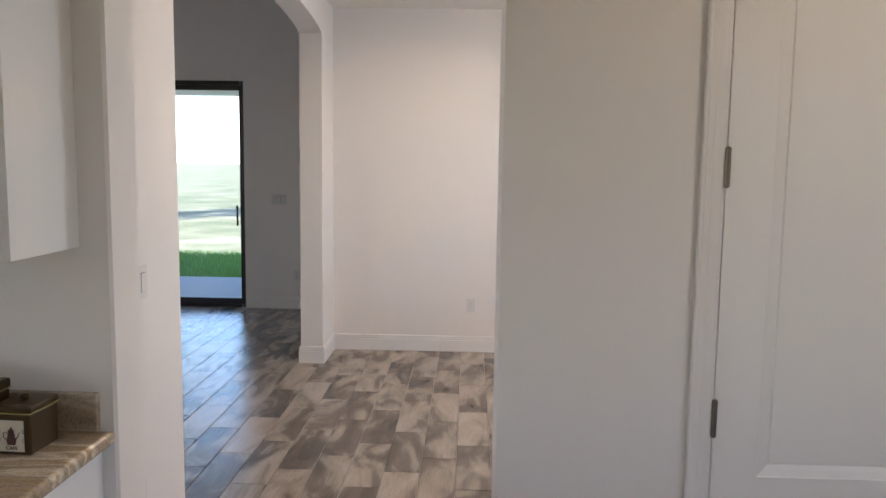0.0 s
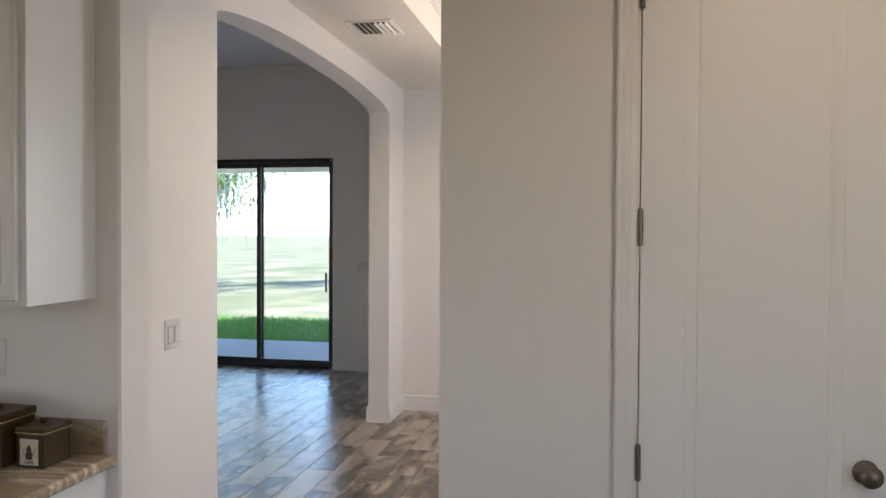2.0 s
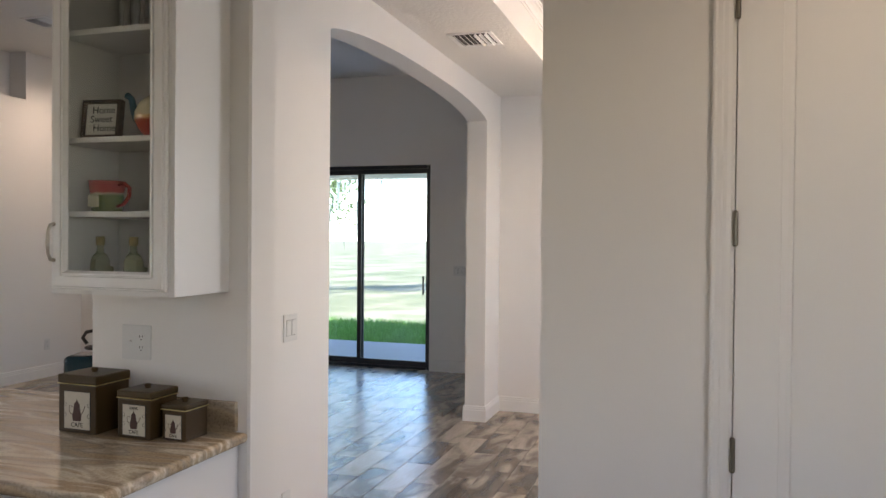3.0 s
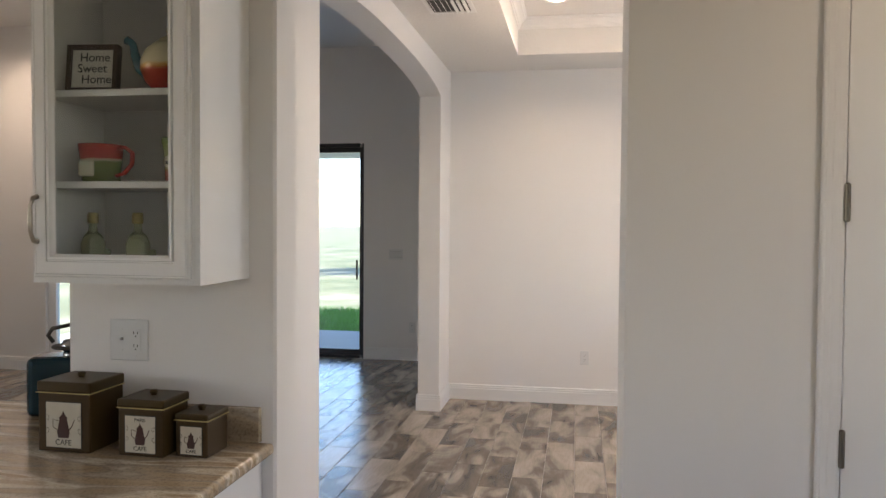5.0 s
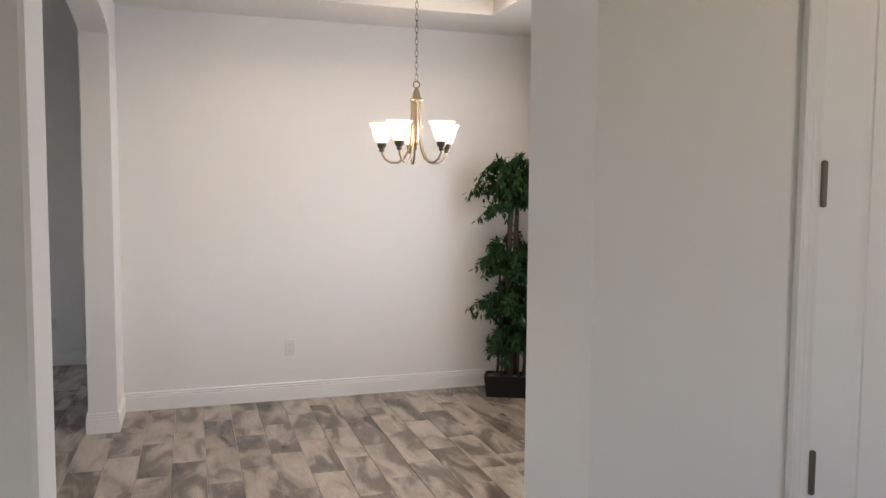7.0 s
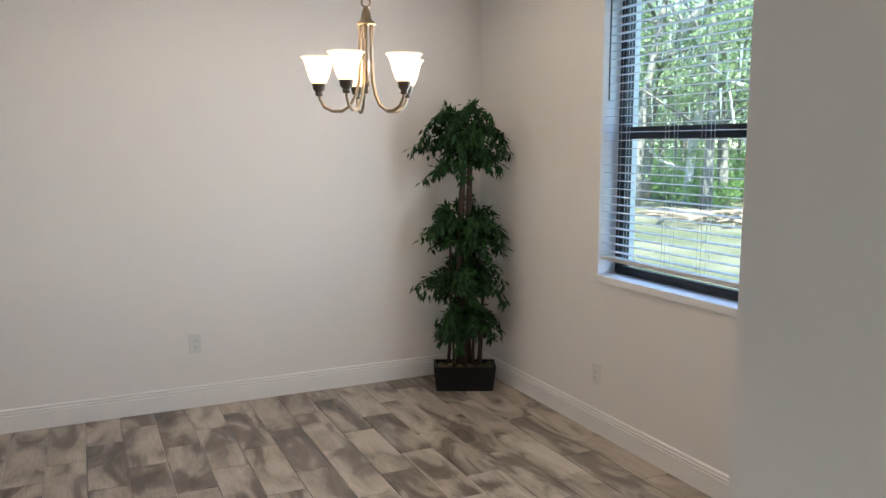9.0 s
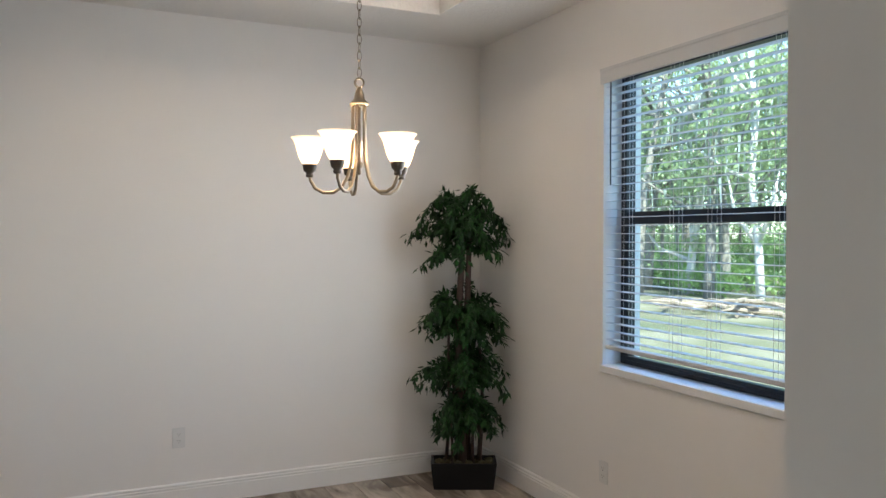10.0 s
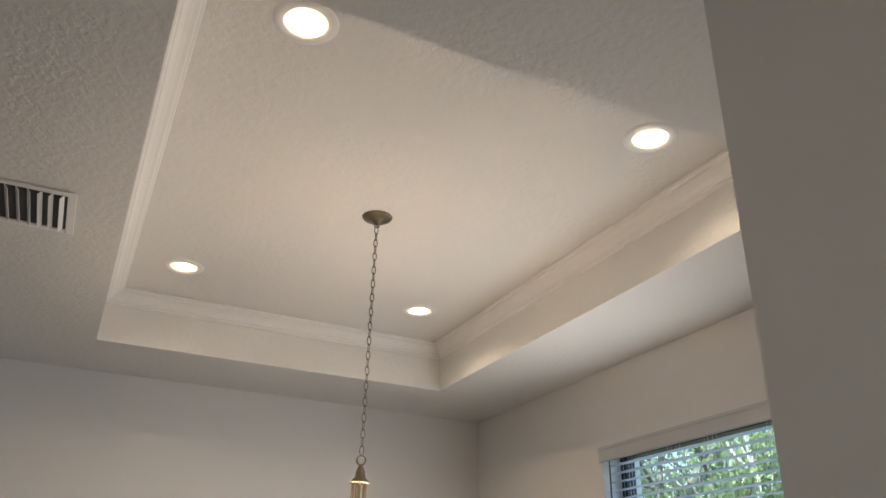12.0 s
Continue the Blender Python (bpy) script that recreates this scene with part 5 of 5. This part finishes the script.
grass_strip()
M_BARK = mat("grey_oak_bark", (0.17, 0.155, 0.135), 0.9, var=0.4, scale=6, bump=0.9, bscale=14, bdist=0.03)
M_OAK = leafy("oak_leaf", (0.125, 0.17, 0.085), (0.24, 0.30, 0.16), 0.55)
M_SPANISH = leafy("hanging_moss", (0.16, 0.19, 0.17), (0.25, 0.29, 0.26), 0.3)
M_SHRUB = leafy("shrub_leaf", (0.09, 0.145, 0.05), (0.19, 0.29, 0.10), 0.5)


def oak(x, y, height, spread, seed, leaves=2600, lean=(0, 0), low=0.35, moss=0, trunk_r=0.16, leaf_size=0.22):
    rng = random.Random(seed)
    t = thing("oak_tree", pose(x, y, -0.16), "tall grey-barked live oak with loose green foliage", "tree", "trees outside")
    bm = bmesh.new()
    pts = [Vector((lean[0] * s * s + 0.12 * math.sin(3 * s + seed), lean[1] * s * s + 0.12 * math.cos(2.4 * s + seed), height * 0.8 * s)) for s in [k / 8 for k in range(9)]]
    tube(bm, pts, [trunk_r * (1.25 - 0.9 * k / 8) for k in range(9)], 9)
    ends = [pts[-1]]
    for k in range(9):
        p0 = pts[2 + k % 6]
        a = rng.uniform(0, 6.28)
        L_ = spread * rng.uniform(0.6, 1.0)
        p2 = p0 + Vector((math.cos(a) * L_, math.sin(a) * L_, rng.uniform(0.1, 0.35) * height))
        p1 = p0.lerp(p2, 0.5) + Vector((0, 0, -0.08 * height * rng.random()))
        tube(bm, [p0, p0.lerp(p1, 0.5), p1, p1.lerp(p2, 0.5), p2], [trunk_r * q for q in (0.5, 0.42, 0.32, 0.22, 0.08)], 6)
        ends += [p1, p1.lerp(p2, 0.5), p2]
    part("trunk", bm, M_BARK, t, smooth=True)
    verts, faces = [], []
    clumps = []
    for k in range(46):
        e = rng.choice(ends) + rand_dir(rng) * rng.uniform(0.1, spread * 0.35)
        if e.z > low * height:
            clumps.append((e, rng.uniform(0.35, 0.85) * spread * 0.33))
    for k in range(leaves):
        c, r = rng.choice(clumps)
        o = rand_dir(rng) * r * rng.random() ** 0.5
        p = c + Vector((o.x, o.y, o.z * 0.7))
        d, u = rand_dir(rng), rand_dir(rng)
        s = leaf_size * rng.uniform(0.5, 1.0)
        v = d.cross(u)
        i = len(verts)
        verts += [p, p + d * s * 0.5 + v * s * 0.3, p + d * s, p + d * s * 0.5 - v * s * 0.3]
        faces.append((i, i + 1, i + 2, i + 3))
    me = bpy.data.meshes.new("crown")
    me.from_pydata([tuple(v) for v in verts], [], faces)
    me.materials.append(M_OAK)
    new("crown", me).parent = t
    if moss:
        verts, faces = [], []
        for k in range(moss):
            c, r = rng.choice(clumps)
            p = c + rand_dir(rng) * r
            ln, w = rng.uniform(0.4, 1.3), rng.uniform(0.02, 0.06)
            a = rng.uniform(0, 6.28)
            i = len(verts)
            verts += [p + Vector((math.cos(a) * w, math.sin(a) * w, 0)), p - Vector((math.cos(a) * w, math.sin(a) * w, 0)), p + Vector((rng.uniform(-0.1, 0.1), rng.uniform(-0.1, 0.1), -ln))]
            faces.append((i, i + 1, i + 2))
        me = bpy.data.meshes.new("hanging_moss")
        me.from_pydata([tuple(v) for v in verts], [], faces)
        me.materials.append(M_SPANISH)
        o = new("hanging_moss", me)
        o.parent = t
        tagged(o, "grey-green hanging moss")


def shrub(x, y, r, h, seed, n=700):
    rng = random.Random(seed)
    t = thing("shrub", pose(x, y, -0.16), "bright green leafy undergrowth shrub", "shrub", "undergrowth")
    bm = bmesh.new()
    for k in range(7):
        a = rng.uniform(0, 6.28)
        tube(bm, [(0, 0, 0), (0.3 * r * math.cos(a), 0.3 * r * math.sin(a), 0.5 * h), (0.7 * r * math.cos(a), 0.7 * r * math.sin(a), h * rng.uniform(0.7, 1))], [0.025, 0.018, 0.006], 5)
    part("branches", bm, M_BARK, t)
    verts, faces = [], []
    for k in range(n):
        o = rand_dir(rng) * rng.random() ** 0.4
        p = Vector((o.x * r * (1 + 0.3 * math.sin(5 * o.y)), o.y * r, h * (0.5 + 0.5 * o.z)))
        d, u = rand_dir(rng), rand_dir(rng)
        s, v = rng.uniform(0.08, 0.2), d.cross(u)
        i = len(verts)
        verts += [p, p + d * s * 0.5 + v * s * 0.3, p + d * s, p + d * s * 0.5 - v * s * 0.3]
        faces.append((i, i + 1, i + 2, i + 3))
    me = bpy.data.meshes.new("leaves")
    me.from_pydata([tuple(v) for v in verts], [], faces)
    me.materials.append(M_SHRUB)
    new("leaves", me).parent = t


# woods to the east, beyond a strip of rough sandy lawn
rw = random.Random(21)
for k in range(26):
    ex = 19.0 + 14 * (k / 25) + rw.uniform(-1, 1)
    ey = -4.7 + (ex - 0.6) * (0.62 + 0.85 * ((k * 0.618) % 1)) + rw.uniform(-1.0, 1.0)
    oak(ex, ey, rw.uniform(9, 13), rw.uniform(3.0, 4.4), 100 + k, 2600, (rw.uniform(-1.8, 1.8), rw.uniform(-1.8, 1.8)), 0.20, 160, rw.uniform(0.06, 0.12), 0.26)
for k in range(30):
    ex = 16.5 + rw.uniform(0, 9)
    ey = -4.7 + (ex - 0.6) * (0.62 + 0.85 * ((k * 0.618 + 0.3) % 1))
    shrub(ex, ey, rw.uniform(0.6, 1.6), rw.uniform(0.5, 1.8), 300 + k)
# a thicket of saplings closing the woods behind
for k in range(24):
    ex = 30.0 + rw.uniform(0, 8)
    ey = -4.7 + (ex - 0.6) * (0.55 + 1.0 * ((k + 0.5) / 24)) + rw.uniform(-0.6, 0.6)
    shrub(ex, ey, rw.uniform(1.8, 2.8), rw.uniform(2.6, 4.6), 500 + k, 1500)
# one oak hung with moss behind the house
oak(-11.0, 14.2, 7.6, 3.7, 77, 9000, (0.6, -0.4), 0.33, 420, 0.22, 0.20)
for k, (ex, ey) in enumerate(((15.5, 13.2), (17.0, 14.6), (16.2, 11.3), (18.0, 12.6))):
    oak(ex, ey, 10.5, 3.4, 200 + k, 1800, (0.9 - 0.5 * k, 0.4 * k - 0.6), 0.30, 120, 0.13, 0.24)


def leaning_oak(x, y, path, radii, seed, leaves):
    """An old pale-barked oak whose stem leans over, with side limbs and hanging leaf clumps."""
    rng = random.Random(seed)
    t = thing("leaning_oak", pose(x, y, -0.16), "pale-barked leaning live oak at the edge of the woods", "tree", "trees outside")
    pts = [Vector(p) for p in path]
    bm = tube(bmesh.new(), pts, radii, 10)
    tips = []
    for k in range(8):
        p0 = pts[1 + k % (len(pts) - 1)]
        p2 = p0 + Vector((rng.uniform(-1, 1), rng.uniform(-1.8, 1.8), rng.uniform(0.6, 2.0)))
        p1 = p0.lerp(p2, 0.5) + Vector((0, rng.uniform(-0.3, 0.3), -0.2))
        tube(bm, [p0, p1, p2], [0.07, 0.05, 0.02], 7)
        tips += [p1, p2]
    part("trunk", bm, M_PALE_BARK, t, smooth=True)
    verts, faces = [], []
    clumps = [(rng.choice(tips) + rand_dir(rng) * rng.uniform(0.2, 1.2), rng.uniform(0.3, 0.8)) for k in range(30)]
    for k in range(leaves):
        c, r = rng.choice(clumps)
        p = c + rand_dir(rng) * r * rng.random() ** 0.5
        d, u = rand_dir(rng), rand_dir(rng)
        s, v = rng.uniform(0.09, 0.18), d.cross(u)
        i = len(verts)
        verts += [tuple(q) for q in (p, p + d * s * 0.5 + v * s * 0.3, p + d * s, p + d * s * 0.5 - v * s * 0.3)]
        faces.append((i, i + 1, i + 2, i + 3))
    me = bpy.data.meshes.new("crown")
    me.from_pydata(verts, [], faces)
    me.materials.append(M_OAK)
    new("crown", me).parent = t


M_DEADWOOD = mat("weathered_deadwood", (0.20, 0.155, 0.12), 0.9, var=0.5, scale=8, bump=0.6, bscale=20, bdist=0.02)
M_PALE_BARK = mat("pale_lichen_bark", (0.42, 0.40, 0.37), 0.9, var=0.4, scale=5, bump=0.9, bscale=14, bdist=0.03)
leaning_oak(17.0, 12.9, [(0, 0, 0), (0, -0.1, 1.0), (0, -0.5, 3.3), (0, -0.9, 4.5), (0, -1.8, 6.0), (0, -2.6, 7.6)], [0.16, 0.12, 0.11, 0.10, 0.09, 0.05], 61, 2200)
leaning_oak(16.6, 17.4, [(0, 0, 0), (0.1, -0.6, 1.6), (0.2, -2.3, 3.5), (0.3, -4.4, 5.2), (0.4, -6.3, 6.7), (0.4, -7.6, 8.4)], [0.28, 0.24, 0.21, 0.18, 0.14, 0.07], 62, 2600)
leaning_oak(16.0, 9.3, [(0, 0, 0), (0, 0.1, 1.5), (0, 0.35, 3.2), (0, 0.2, 5.0), (0, 0.6, 7.4)], [0.12, 0.10, 0.09, 0.08, 0.04], 63, 1800)


def brush_heap(x, y):
    rng = random.Random(9)
    t = thing("brush_heap", pose(x, y, -0.16), "heap of pale dead branches on the rough lawn", "brush heap")
    for k in range(34):
        a, l, h0 = rng.uniform(0, 3.14), rng.uniform(0.5, 1.6), rng.uniform(0.02, 0.35)
        c = Vector((rng.uniform(-1.3, 1.3), rng.uniform(-1.0, 1.0), h0))
        d = Vector((math.cos(a), math.sin(a), rng.uniform(-0.08, 0.12))) * l / 2
        part("branch", tube(bmesh.new(), [c - d, c + Vector((0, 0, 0.04)), c + d], [0.05, 0.04, 0.015], 6), M_DEADWOOD, t)


brush_heap(13.2, 8.4)

# ---- floor boards ----
W, L, GAP = 0.187, 0.60, 0.0036


def board_mesh(w, l):
    """One tile with a slightly eased edge."""
    bm = bmesh.new()
    a, b, e = w / 2 - GAP / 2, l / 2 - GAP / 2, 0.002
    lo = [bm.verts.new((sx * a, sy * b, -0.006)) for sx, sy in ((-1, -1), (1, -1), (1, 1), (-1, 1))]
    mid = [bm.verts.new((sx * a, sy * b, -0.0012)) for sx, sy in ((-1, -1), (1, -1), (1, 1), (-1, 1))]
    top = [bm.verts.new((sx * (a - e), sy * (b - e), 0)) for sx, sy in ((-1, -1), (1, -1), (1, 1), (-1, 1))]
    bm.faces.new(top)
    for r0, r1 in ((lo, mid), (mid, top)):
        for k in range(4):
            bm.faces.new((r0[k], r0[(k + 1) % 4], r1[(k + 1) % 4], r1[k]))
    me = bpy.data.meshes.new("floor_tile")
    bm.to_mesh(me)
    bm.free()
    me.materials.append(M_PLANK)
    return me


floor_ob = bpy.data.objects["floor"]
cut = {}
far_verts, far_faces = [], []
for col in range(-28, 19):
    x = -0.02 + W * (col + 0.5)
    if x < -5.1 or x > 3.35:
        continue
    start = -2.217 + 0.2 * (col % 3) - 0.6 * 14
    for row in range(0, 30):
        lo_y, hi_y = start + L * row, start + L * (row + 1)
        stop = (-0.002 if x > 0 else YL - 0.002) if x > -3.2 else 0.398
        if lo_y < -9.5 or lo_y > stop - 0.03:
            continue
        hi_y = min(hi_y, stop)
        y, length = (lo_y + hi_y) / 2, round(hi_y - lo_y, 3)
        if -0.8 < x < XE and -4.4 < y:
            if length not in cut:
                cut[length] = board_mesh(W, length)
            o = new("floor_tile", cut[length])
            o.location = (x, y, 0)
            o.parent = floor_ob
        else:
            k = len(far_verts)
            a, b, e = W / 2 - GAP / 2, length / 2 - GAP / 2, 0.002
            for s, z in ((0.0, -0.006), (0.0, -0.0012), (e, 0.0)):
                far_verts += [(x - a + s, y - b + s, z), (x + a - s, y - b + s, z), (x + a - s, y + b - s, z), (x - a + s, y + b - s, z)]
            far_faces.append((k + 8, k + 9, k + 10, k + 11))
            for r in (0, 4):
                far_faces += [(k + r + j, k + r + (j + 1) % 4, k + r + 4 + (j + 1) % 4, k + r + 4 + j) for j in range(4)]
far_me = bpy.data.meshes.new("floor_tiles")
far_me.from_pydata(far_verts, [], far_faces)
far_me.materials.append(M_PLANK_FAR)
far_ob = new("floor_tiles", far_me)
far_ob.parent = floor_ob
tagged(far_ob, "wood-look porcelain floor tiles running away", kind="stuff")
